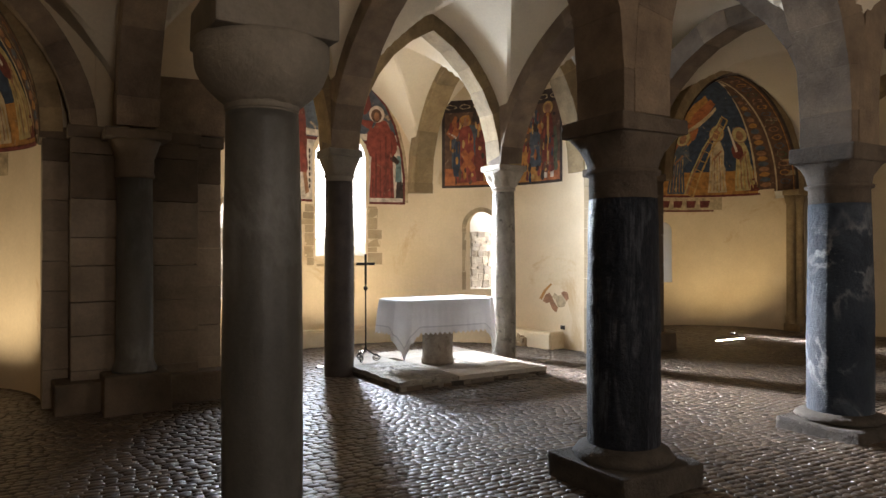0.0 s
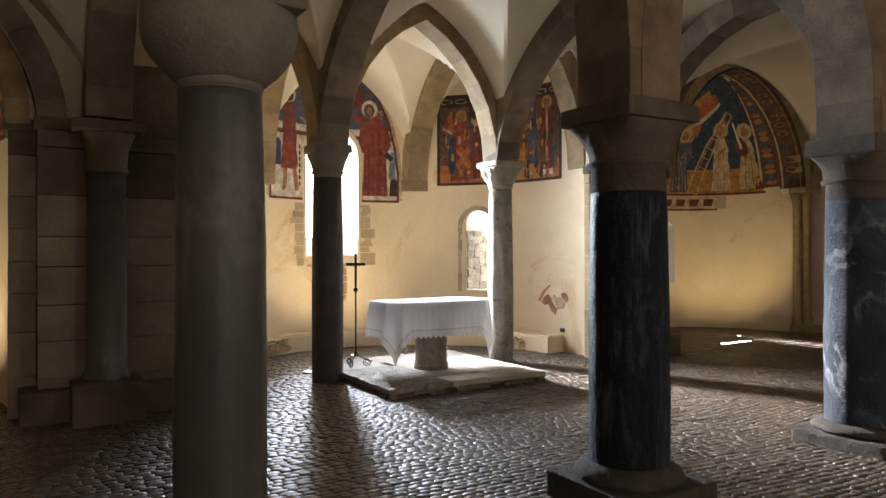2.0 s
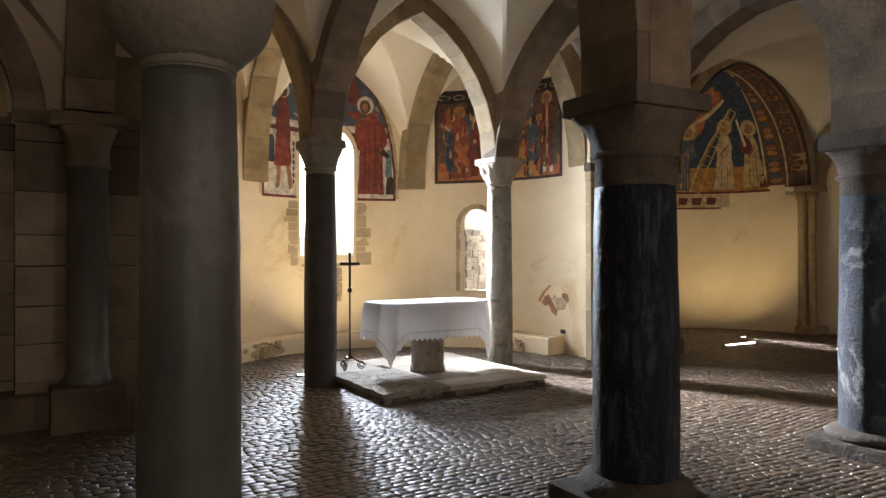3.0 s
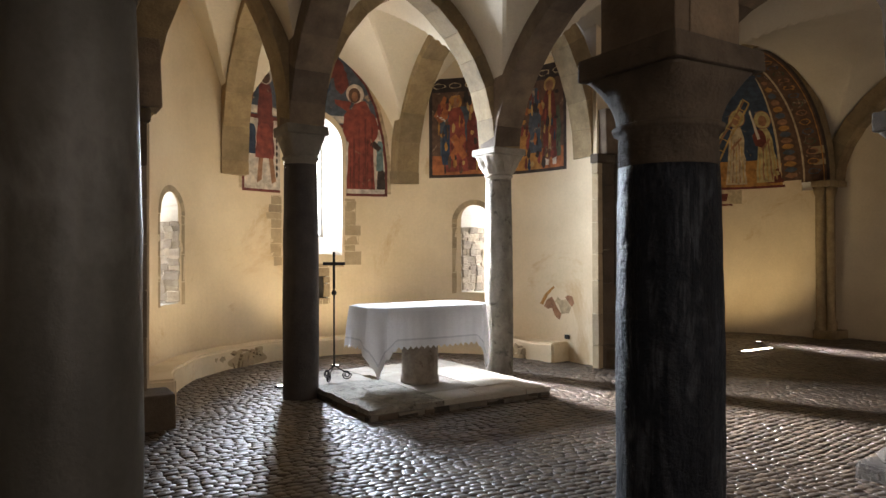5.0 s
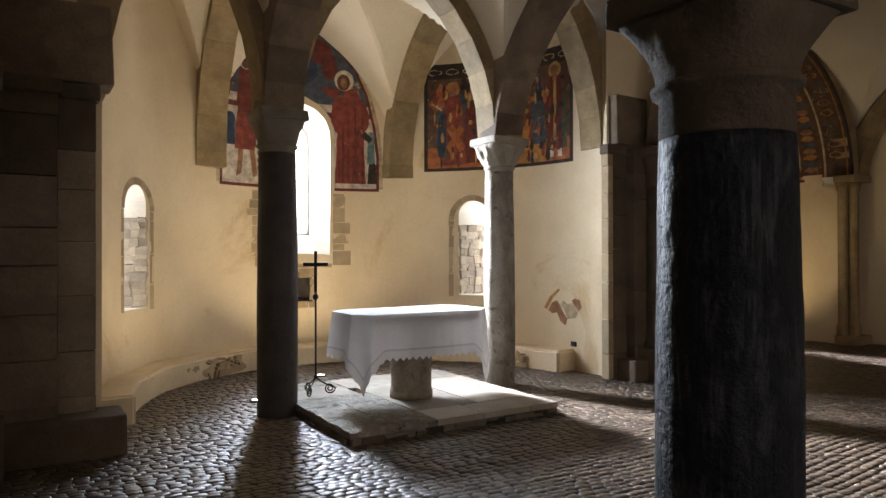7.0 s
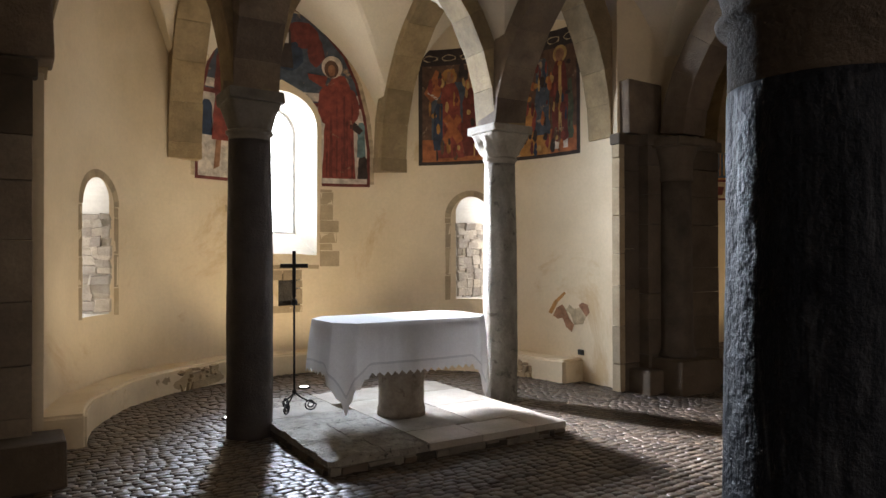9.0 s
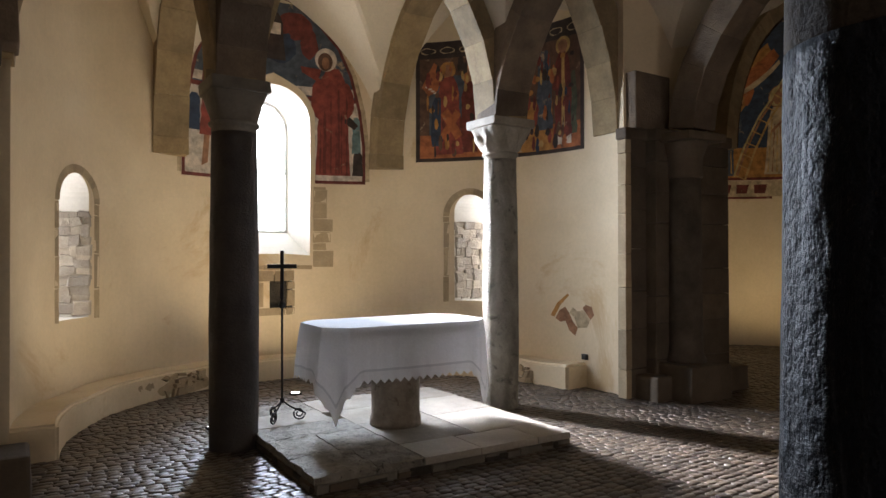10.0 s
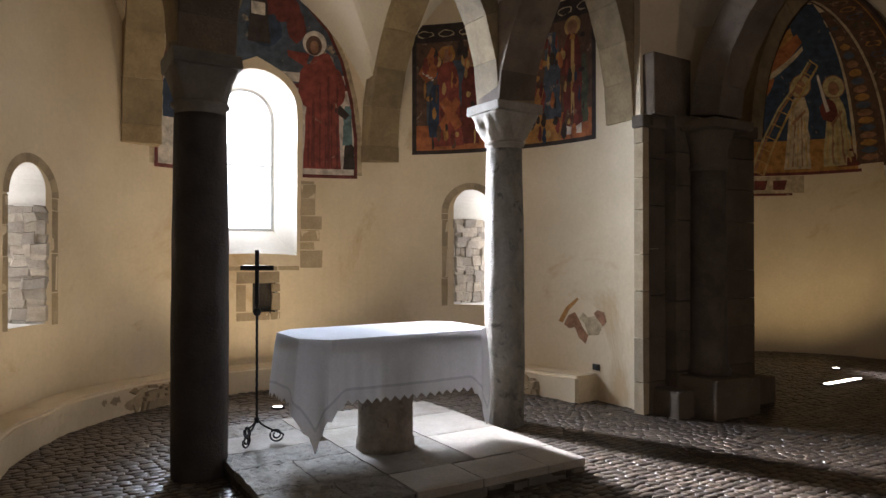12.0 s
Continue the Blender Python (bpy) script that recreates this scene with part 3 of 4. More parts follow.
part("plinth", boxed((8.96, -0.42, -0.03), (9.54, -0.04, 0.16), 0.02), SAND, apse_pier)

# ---------------------------------------------------------------- arches
AR = "pointed vault arch of brown sandstone voussoirs"


def arch_between(p, q, z0=SPRING, top=5.03, width=0.42, depth=0.34, gap=0.2, gap2=None, lift=(0.0, 0.0), n=12, mat=SAND):
    p, q = Vector(p), Vector(q)
    d = (q - p).normalized()
    arch("arch", p + d * gap, q - d * (gap if gap2 is None else gap2), z0, top, width, depth, mat, AR, n, lift)


FRONT = [COL_A, COL_B, COL_E, (3.95, -5.35)]
arch_between(COL_C, COL_D, width=0.36)
arch_between((-3.1, 0), COL_C, gap=0.05, gap2=0.2, n=10)
arch_between(COL_D, (3.0, 0.0), gap=0.2, gap2=0.0, n=10)
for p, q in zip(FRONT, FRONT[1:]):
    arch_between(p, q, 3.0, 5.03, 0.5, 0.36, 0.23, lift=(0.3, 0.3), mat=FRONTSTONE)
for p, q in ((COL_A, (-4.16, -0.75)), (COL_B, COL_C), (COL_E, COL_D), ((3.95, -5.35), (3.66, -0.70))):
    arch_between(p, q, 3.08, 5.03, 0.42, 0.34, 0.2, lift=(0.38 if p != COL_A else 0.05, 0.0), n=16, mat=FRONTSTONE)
for x, w in ((-1.44, 0.40), (1.50, 0.42)):
    yb = APSE[1] + math.sqrt(APSE[2] ** 2 - (x - APSE[0]) ** 2)
    arch_between((x, 0.0), (x, yb + 0.02), 3.08, 5.08, w, 0.28, 0.2, 0.17, lift=(0.0, 0.2), n=10)
for (cx, cy, r) in (EAST, WEST):
    arch_between((cx - r, -0.2), (cx + r, -0.2), 3.04, 5.32, 0.3, 0.22, 0.02, 0.02, n=26)

cx, cy, r = WEST
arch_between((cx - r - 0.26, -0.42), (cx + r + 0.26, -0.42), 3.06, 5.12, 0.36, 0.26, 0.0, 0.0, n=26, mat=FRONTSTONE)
arch_between((9.42, -0.3), (9.42, -5.3), 3.06, 5.03, 0.34, 0.3, 0.05, n=16)

# ---------------------------------------------------------------- paintings on the walls


def on_apse(s, z, off):
    a = math.pi / 2 - s / APSE[2]
    return Vector((APSE[0] + (APSE[2] - off) * math.cos(a), APSE[1] + (APSE[2] - off) * math.sin(a), z))


def on_bench(s, z, off):
    a = math.pi / 2 - s / 2.72
    r = 2.72 + 0.02 * noise.noise((a * 5, 2.0, 0)) - off
    return Vector((APSE[0] + r * math.cos(a), APSE[1] + r * math.sin(a), z))


def on_conch(c):
    def fn(s, z, off):
        a = math.pi / 2 - s / c[2]
        r = max(0.0, conch_radius(c[2], max(0.0, z - 3.0)) - off - 0.008 * (z > 3.0))
        return Vector((c[0] + r * math.cos(a), c[1] + r * math.sin(a), z))
    return fn


def patch(name, pts, mat, root, fn, layer, cell=0.12, label=""):
    """A thin painted or laid layer that follows a curved wall."""
    bm = bmesh.new()
    bm.faces.new([bm.verts.new((s, z, 0)) for s, z in pts])
    for axis in (0, 1):
        lo, hi = min(p[axis] for p in pts), max(p[axis] for p in pts)
        v = math.ceil(lo / cell) * cell
        while v < hi:
            no, co = Vector((0, 0, 0)), Vector((0, 0, 0))
            no[axis], co[axis] = 1, v
            bmesh.ops.bisect_plane(bm, geom=bm.verts[:] + bm.edges[:] + bm.faces[:], plane_co=co, plane_no=no)
            v += cell
    bmesh.ops.triangulate(bm, faces=bm.faces)
    for v in bm.verts:
        v.co = fn(v.co.x, v.co.y, 0.003 * layer)
    return part(name, bm, mat, root, label)


def oval(s, z, a, b, n=20, rag=0.0):
    return [(s + (a + rag * noise.noise((i * 1.7, s, z))) * math.cos(2 * math.pi * i / n), z + (b + rag * noise.noise((i * 1.3, z, s))) * math.sin(2 * math.pi * i / n)) for i in range(n)]


def rect(s0, s1, z0, z1):
    return [(s0, z0), (s1, z0), (s1, z1), (s0, z1)]


def robe(s, z0, z1, w0, w1, rag=0.015, lean=0.0):
    """A draped upright shape: wide at the foot, narrow at the shoulders."""
    n, left, right = 9, [], []
    for i in range(n + 1):
        f = i / n
        w = w0 + (w1 - w0) * f ** 0.8
        if f > 0.85:
            w *= 1 - (f - 0.85) * 3.5
        c = s + lean * f
        left.append((c - w / 2 + rag * noise.noise((f * 6, s, 1)), z0 + (z1 - z0) * f))
        right.append((c + w / 2 + rag * noise.noise((f * 6, s, 5)), z0 + (z1 - z0) * f))
    return right + list(reversed(left))


def fresco_mat(name, color, wear=0.64, scale=5.0):
    return material(name, tuple(c * 0.5 for c in color), tuple(min(1, c * 1.1) for c in color), 9.0, 55, 0.92, 0.2, spots=((0.36, 0.27, 0.18), scale, wear - 0.05), bump_size=0.004, contrast=0.17)


F_BLUE = fresco_mat("fresco_blue", (0.08, 0.10, 0.13))
F_DEEP = fresco_mat("fresco_deep_blue", (0.035, 0.055, 0.095), 0.66)
F_RED = fresco_mat("fresco_red", (0.27, 0.06, 0.042), 0.68)
F_DARKRED = fresco_mat("fresco_dark_red", (0.17, 0.04, 0.03), 0.7)
F_OCHRE = fresco_mat("fresco_ochre", (0.46, 0.22, 0.06), 0.66)
F_ORANGE = fresco_mat("fresco_orange", (0.42, 0.14, 0.05), 0.66)
F_CREAM = fresco_mat("fresco_cream", (0.55, 0.43, 0.27), 0.66)
F_WHITE = fresco_mat("fresco_white", (0.68, 0.6, 0.5), 0.66)
F_GREEN = fresco_mat("fresco_green", (0.085, 0.10, 0.06))
F_BROWN = fresco_mat("fresco_brown", (0.13, 0.07, 0.045), 0.66)
F_STRAW = fresco_mat("fresco_straw", (0.50, 0.40, 0.19), 0.66)
F_TEAL = fresco_mat("fresco_teal", (0.16, 0.26, 0.27))
F_SKIN = fresco_mat("fresco_flesh", (0.34, 0.17, 0.09), 0.7)
F_DARK = fresco_mat("fresco_dark_border", (0.05, 0.035, 0.03), 0.72)
F_GOLD = fresco_mat("fresco_gold", (0.52, 0.33, 0.12), 0.7)

# lunette round the middle window
lun = thing("lunette_fresco", "faded red and blue wall painting round the window", "fresco")
sideR = [(1.30, 2.70), (1.30, 3.2), (1.24, 3.7), (1.12, 4.2), (0.95, 4.58), (0.62, 5.0), (0.3, 5.2), (0.0, 5.28)]


def half(sgn, layer, mat, lo, hi, name):
    """The half of the lunette on one side of the window, between two heights."""
    out = [p for p in sideR if lo < p[1] < hi]
    edge = lambda z: np.interp(z, [p[1] for p in sideR], [p[0] for p in sideR])
    inn = lambda z: 0.585 if z <= 3.53 else (math.sqrt(max(0, 0.585 ** 2 - (z - 3.53) ** 2)) if z < 4.11 else 0.0)
    zs = [lo + (hi - lo) * i / 16 for i in range(17)]
    pts = [(float(edge(z)), z) for z in zs] + [(inn(z), z) for z in reversed(zs)]
    patch(name, [(sgn * s, z) for s, z in pts], mat, lun, on_apse, layer)


for sgn in (-1, 1):
    half(sgn, 1, F_WHITE, 2.68, 3.84, "pale_field")
    half(sgn, 1, F_BLUE, 3.84, 5.15, "blue_field")
    half(sgn, 2, F_DARKRED, 3.82, 3.88, "red_band")
    half(sgn, 2, F_WHITE, 3.90, 4.02, "white_band")
    half(sgn, 2, F_DARKRED, 2.66, 2.705, "bottom_band")
    rim = [(sgn * s, z) for s, z in sideR] + [(sgn * (s - 0.045) if s > 0.05 else 0.0, z - (0.04 if s < 0.9 else 0.0)) for s, z in reversed(sideR)]
    patch("red_rim", rim, F_DARKRED, lun, on_apse, 3)
    outer = [(sgn * (s + 0.06), z + (0.04 if s < 0.9 else 0.0)) for s, z in sideR if s > 0.2] + [(sgn * s, z) for s, z in reversed(sideR) if s > 0.2]
    patch("pale_rim", outer, F_CREAM, lun, on_apse, 1)
    for k in range(7):
        patch("painted_scroll", oval(sgn * 0.645, 2.95 + 0.11 * k, 0.02, 0.045, 10), F_DARK, lun, on_apse, 2)
patch("red_shape", robe(0.84, 2.78, 4.30, 0.50, 0.36, 0.03), F_RED, lun, on_apse, 4)
patch("dark_fold", robe(0.72, 2.8, 3.7, 0.05, 0.03), F_DARKRED, lun, on_apse, 5)
patch("dark_fold", robe(0.92, 2.8, 4.0, 0.04, 0.03), F_DARKRED, lun, on_apse, 5)
for k in range(6):
    patch("dark_fold", robe(0.66 + 0.075 * k, 2.80, 3.45 + 0.13 * (k % 3) + 0.1 * k % 0.3, 0.022, 0.012, 0.025), F_DARKRED, lun, on_apse, 4.6)
patch("red_shape", oval(0.66, 3.86, 0.13, 0.28, 18, 0.03), F_RED, lun, on_apse, 4.2)
patch("red_shape", oval(1.02, 3.84, 0.12, 0.26, 18, 0.03), F_RED, lun, on_apse, 4.3)
patch("red_sleeve", [(0.62, 4.1), (0.40, 4.22), (0.38, 4.30), (0.68, 4.28)], F_RED, lun, on_apse, 4)
patch("red_sleeve", [(1.0, 3.7), (1.20, 3.5), (1.17, 3.42), (0.98, 3.55)], F_DARK, lun, on_apse, 4)
patch("pale_ring", oval(0.74, 4.42, 0.155, 0.165, 24), F_WHITE, lun, on_apse, 5)
patch("dark_oval", oval(0.73, 4.39, 0.105, 0.13), F_BROWN, lun, on_apse, 6)
patch("teal_shape", robe(1.17, 3.1, 3.62, 0.13, 0.10), F_TEAL, lun, on_apse, 4)
patch("dark_shape", robe(1.19, 2.78, 3.12, 0.16, 0.12), F_DARK, lun, on_apse, 4)
patch("dark_red_shape", oval(0.30, 4.85, 0.24, 0.2, 16, 0.06), F_DARKRED, lun, on_apse, 3)
patch("dark_red_shape", oval(0.5, 4.62, 0.12, 0.22, 16, 0.05), F_DARKRED, lun, on_apse, 3)
patch("blue_shape", oval(0.08, 4.55, 0.22, 0.25, 16, 0.05), F_DEEP, lun, on_apse, 3)
patch("pale_square", rect(-0.08, 0.10, 4.70, 4.86), F_WHITE, lun, on_apse, 4)
patch("dark_shape", robe(0.02, 4.35, 5.0, 0.3, 0.2), F_DARK, lun, on_apse, 3.5)
patch("red_shape", robe(-0.86, 3.25, 4.45, 0.34, 0.24, 0.03), F_DARKRED, lun, on_apse, 4)
patch("red_skirt", robe(-0.88, 3.2, 3.75, 0.34, 0.26, 0.03), F_RED, lun, on_apse, 5)
patch("pale_ring", oval(-0.86, 4.52, 0.13, 0.14), F_WHITE, lun, on_apse, 5)
patch("flesh_oval", oval(0.735, 4.37, 0.055, 0.085), F_SKIN, lun, on_apse, 7)
patch("brown_oval", oval(-0.86, 4.5, 0.085, 0.11), F_BROWN, lun, on_apse, 6)
patch("blue_curtain", robe(-1.12, 3.25, 3.72, 0.16, 0.16), F_DEEP, lun, on_apse, 4)
patch("brown_strip", [(-0.98, 3.22), (-0.90, 3.22), (-0.93, 2.85), (-1.02, 2.80)], F_SKIN, lun, on_apse, 4)
patch("brown_strip", [(-0.80, 3.22), (-0.72, 3.22), (-0.66, 2.84), (-0.74, 2.80)], F_SKIN, lun, on_apse, 4)

# long painted panel
pan = thing("panel_fresco", "dark framed wall painting in red, blue and orange", "fresco")
S0, S1, Z0, Z1 = 2.03, 4.62, 2.98, 4.70
patch("border", rect(S0, S1, Z0, Z1), F_DARK, pan, on_apse, 1)
patch("brown_field", rect(S0 + 0.06, S1 - 0.06, Z0 + 0.05, Z1 - 0.24), F_BROWN, pan, on_apse, 2)
patch("blue_field", rect(S0 + 0.2, 2.75, 3.35, 4.2), F_BLUE, pan, on_apse, 3)
patch("orange_ground", rect(S0 + 0.06, S1 - 0.06, Z0 + 0.05, 3.36), F_ORANGE, pan, on_apse, 3)
patch("ochre_ground", rect(3.1, 4.1, Z0 + 0.05, 3.7), F_OCHRE, pan, on_apse, 3.5)
for k in range(9):
    patch("pale_tracery", oval(S0 + 0.18 + 0.28 * k, Z1 - 0.13, 0.11, 0.05, 12, 0.03), F_CREAM, pan, on_apse, 3)
    patch("dark_tracery", oval(S0 + 0.18 + 0.28 * k, Z1 - 0.13, 0.095, 0.036, 10, 0.03), F_DARK, pan, on_apse, 4)
for s, z0, z1, w0, w1, m in ((2.52, 3.08, 4.2, 0.42, 0.26, F_RED), (2.36, 3.2, 3.9, 0.2, 0.16, F_DEEP), (2.82, 3.1, 4.1, 0.24, 0.2, F_DARKRED), (3.5, 3.1, 4.3, 0.3, 0.2, F_OCHRE), (3.32, 3.05, 3.9, 0.22, 0.12, F_ORANGE), (3.98, 3.3, 4.35, 0.26, 0.2, F_BLUE), (4.28, 3.12, 4.28, 0.30, 0.24, F_DARKRED), (4.30, 3.1, 3.5, 0.2, 0.14, F_GREEN), (4.46, 3.2, 4.0, 0.12, 0.08, F_GREEN)):
    patch("robe_shape", robe(s, z0, z1, w0, w1, 0.03), m, pan, on_apse, 5)
for s, z, m in ((2.5, 4.28, F_OCHRE), (2.82, 4.2, F_GOLD), (3.5, 4.38, F_GOLD), (4.28, 4.36, F_GOLD)):
    patch("gold_ring", oval(s, z, 0.12, 0.12), m, pan, on_apse, 5)
    patch("brown_oval", oval(s, z - 0.01, 0.075, 0.09), F_SKIN, pan, on_apse, 6)
patch("pale_wing", [(2.12, 4.05), (2.3, 4.4), (2.42, 4.3), (2.36, 4.0), (2.22, 3.92)], F_ORANGE, pan, on_apse, 6)
for k in range(4):
    patch("pale_feather", oval(2.2 + 0.04 * k, 4.05 - 0.03 * k, 0.03, 0.015, 8), F_WHITE, pan, on_apse, 7)
patch("red_cross", [(2.4, 3.65), (2.5, 3.74), (2.72, 3.35), (2.62, 3.28)], F_ORANGE, pan, on_apse, 6)
patch("red_cross", [(2.62, 3.72), (2.7, 3.64), (2.46, 3.28), (2.38, 3.34)], F_ORANGE, pan, on_apse, 6.5)
pal = (F_DARKRED, F_OCHRE, F_DARK, F_BROWN, F_ORANGE, F_RED, F_DEEP, F_GOLD, F_DARKRED)
for k in range(150):
    s, z = random.uniform(S0 + 0.15, S1 - 0.15), random.uniform(Z0 + 0.12, Z1 - 0.32)
    patch("brush_mark", oval(s, z, random.uniform(0.012, 0.045), random.uniform(0.03, 0.12), 9, 0.02), random.choice(pal), pan, on_apse, 6.2 + 0.01 * k)
patch("pale_hem", [(4.16, 3.08), (4.42, 3.08), (4.42, 3.2), (4.30, 3.15), (4.16, 3.2)], F_WHITE, pan, on_apse, 7)
patch("gold_band", rect(4.26, 4.31, 3.3, 4.2), F_GOLD, pan, on_apse, 7)
patch("pale_base", robe(3.45, 3.04, 3.14, 0.35, 0.2), F_CREAM, pan, on_apse, 6)

# side apse paintings
for nm, c in (("east", EAST), ("west", WEST)):
    fr = thing("apse_fresco", "faded painted half dome with blue ground and ochre border", "fresco")
    fn = on_conch(c)
    r = c[2]
    patch("blue_field", rect(-2.75, 2.80, 3.04, 5.27), F_DEEP, fr, fn, 1, 0.16)
    patch("ochre_ground", rect(-2.75, 2.80, 3.03, 3.58), F_OCHRE, fr, fn, 2, 0.16)
    for s0, s1 in ((2.76, 3.2), (-3.2, -2.76)):
        patch("border", rect(s0, s1, 3.12, 5.2), F_BROWN, fr, fn, 2)
        for k in range(17):
            patch("border_oval", oval((s0 + s1) / 2, 3.22 + 0.115 * k, 0.13, 0.05, 12, 0.02), (F_SKIN, F_BLUE, F_OCHRE)[k % 3], fr, fn, 3)
        e = s0 if s0 > 0 else s1
        patch("pale_line", rect(e - 0.025, e + 0.025, 3.1, 5.18), F_CREAM, fr, fn, 4)
    patch("red_line", rect(-2.8, 2.85, 3.0, 3.05), F_DARKRED, fr, fn, 4)
    patch("red_line", rect(-2.4, 1.82, 2.66, 2.70), F_DARKRED, fr, fn, 2)
    patch("pale_strip", rect(-2.4, 2.0, 2.70, 2.99), F_CREAM, fr, fn, 1)
    for k in range(13):
        s = -2.2 + 0.31 * k
        patch("painted_bracket", [(s, 2.76), (s + 0.18, 2.76), (s + 0.22, 2.92), (s, 2.92)], F_DARKRED, fr, fn, 2)
    for s, z0, z1, w0, w1, m in ((1.90, 3.1, 4.28, 0.42, 0.30, F_CREAM), (2.52, 3.12, 4.22, 0.48, 0.26, F_STRAW), (2.66, 3.1, 3.5, 0.34, 0.1, F_DARKRED), (0.95, 3.08, 4.2, 0.44, 0.26, F_BLUE), (0.35, 3.08, 4.2, 0.4, 0.26, F_RED), (-0.3, 3.08, 4.4, 0.6, 0.36, F_RED), (-1.1, 3.08, 4.2, 0.4, 0.26, F_TEAL), (-1.8, 3.08, 4.2, 0.4, 0.26, F_CREAM), (-2.4, 3.08, 4.1, 0.36, 0.24, F_ORANGE)):
        patch("robe_shape", robe(s, z0, z1, w0, w1, 0.03), m, fr, fn, 5)
        if z1 > 4:
            patch("ring_outline", oval(s, z1 + 0.12, 0.21, 0.165, 24), F_SKIN, fr, fn, 5.5)
            patch("gold_ring", oval(s, z1 + 0.12, 0.19, 0.15, 24), F_STRAW, fr, fn, 6)
            patch("flesh_oval", oval(s, z1 + 0.1, 0.10, 0.10), F_SKIN, fr, fn, 7)
            for q in range(5):
                ds = w0 * (-0.36 + 0.18 * q)
                fold = F_SKIN if q % 2 else F_GOLD
                patch("robe_fold", robe(s + ds, z0 + 0.04, z1 - 0.22 - 0.09 * (q % 3), 0.024, 0.012, 0.025, -0.35 * ds), fold, fr, fn, 6.4)
            patch("robe_fold", [(s - w1 * 0.4, z1 - 0.42), (s - w1 * 0.3, z1 - 0.46), (s + w1 * 0.42, z1 - 0.26), (s + w1 * 0.36, z1 - 0.22)], F_SKIN, fr, fn, 6.6)
    curve = arch_curve(2.0, 2.2, 40)
    lens = [0.0]
    for p, q in zip(curve, curve[1:]):
        lens.append(lens[-1] + math.dist(p, q))

    def soffit(s, y, off, c=c, curve=curve, lens=lens):
        x, z = (float(np.interp(s, lens, [p[i] for p in curve])) for i in (0, 1))
        k = 1 - off / 2.0
        return Vector((c[0] + x * k, y, 3.06 + z * k))
    patch("soffit_border", rect(0.0, lens[-1], -0.36, 0.21), F_BROWN, fr, soffit, 1, 0.14)
    for y0, y1, m in ((-0.36, -0.30, F_DARK), (0.13, 0.17, F_CREAM), (-0.26, -0.24, F_OCHRE)):
        patch("soffit_line", rect(0.0, lens[-1], y0, y1), m, fr, soffit, 2, 0.14)
    for k in range(int(lens[-1] / 0.2)):
        patch("soffit_oval", oval(0.12 + 0.2 * k, -0.06, 0.06, 0.12, 12, 0.04), (F_GREEN, F_SKIN, F_OCHRE, F_BLUE)[k % 4], fr, soffit, 3)
        patch("soffit_oval", oval(0.12 + 0.2 * k, -0.06, 0.045, 0.09, 10, 0.03), F_BROWN, fr, soffit, 4)
    for cs, cz, wa, wb, m in ((0.55, 4.55, 0.34, 0.2, F_BLUE), (0.95, 4.35, 0.3, 0.22, F_OCHRE), (0.7, 4.05, 0.3, 0.2, F_ORANGE), (1.05, 3.95, 0.18, 0.26, F_BLUE), (1.1, 4.75, 0.34, 0.14, F_OCHRE), (0.2, 4.8, 0.4, 0.2, F_SKIN), (1.22, 4.5, 0.14, 0.2, F_ORANGE), (-0.6, 4.7, 0.5, 0.22, F_OCHRE), (-1.6, 4.6, 0.45, 0.25, F_ORANGE)):
        patch("cloudy_shape", oval(cs, cz, wa, wb, 22, 0.09), m, fr, fn, 3 + cs * 0.2)
    rail = [(1.14, 3.08), (1.30, 3.6), (1.52, 4.1), (1.82, 4.5), (2.04, 4.72)]
    for sh, m in ((0.0, F_STRAW), (0.20, F_GOLD), (0.05, F_SKIN)):
        left = [(s + sh, z - 0.3 * sh) for s, z in rail]
        patch("ladder_rail", left + [(s + 0.035, z - 0.02) for s, z in reversed(left)], m, fr, fn, 7)
    for k in range(10):
        s, z = (float(np.interp(k / 9, [0, 0.3, 0.58, 0.82, 1], [p[i] for p in rail])) for i in (0, 1))
        patch("ladder_rung", [(s + 0.03, z), (s + 0.22, z - 0.08), (s + 0.22, z - 0.058), (s + 0.03, z + 0.022)], F_GOLD, fr, fn, 7.5)
    patch("red_wing", [(0.9, 4.45), (1.3, 4.6), (1.85, 4.95), (1.6, 5.04), (1.1, 4.9)], F_ORANGE, fr, fn, 6)
    patch("wing_edge", [(1.0, 4.42), (1.35, 4.55), (1.9, 4.86), (1.86, 4.91), (1.3, 4.64), (0.98, 4.48)], F_CREAM, fr, fn, 6.5)
    patch("ochre_wing", [(0.7, 4.75), (1.1, 4.82), (1.5, 5.02), (1.2, 5.1), (0.8, 4.95)], F_OCHRE, fr, fn, 6.7)
    patch("pale_sword", [(2.22, 4.52), (2.26, 4.54), (2.42, 4.0), (2.36, 3.98)], F_WHITE, fr, fn, 8)
    patch("dark_sleeve", oval(2.4, 4.0, 0.14, 0.17, 14, 0.04), F_DARKRED, fr, fn, 7)

# ---------------------------------------------------------------- stones laid into the walls


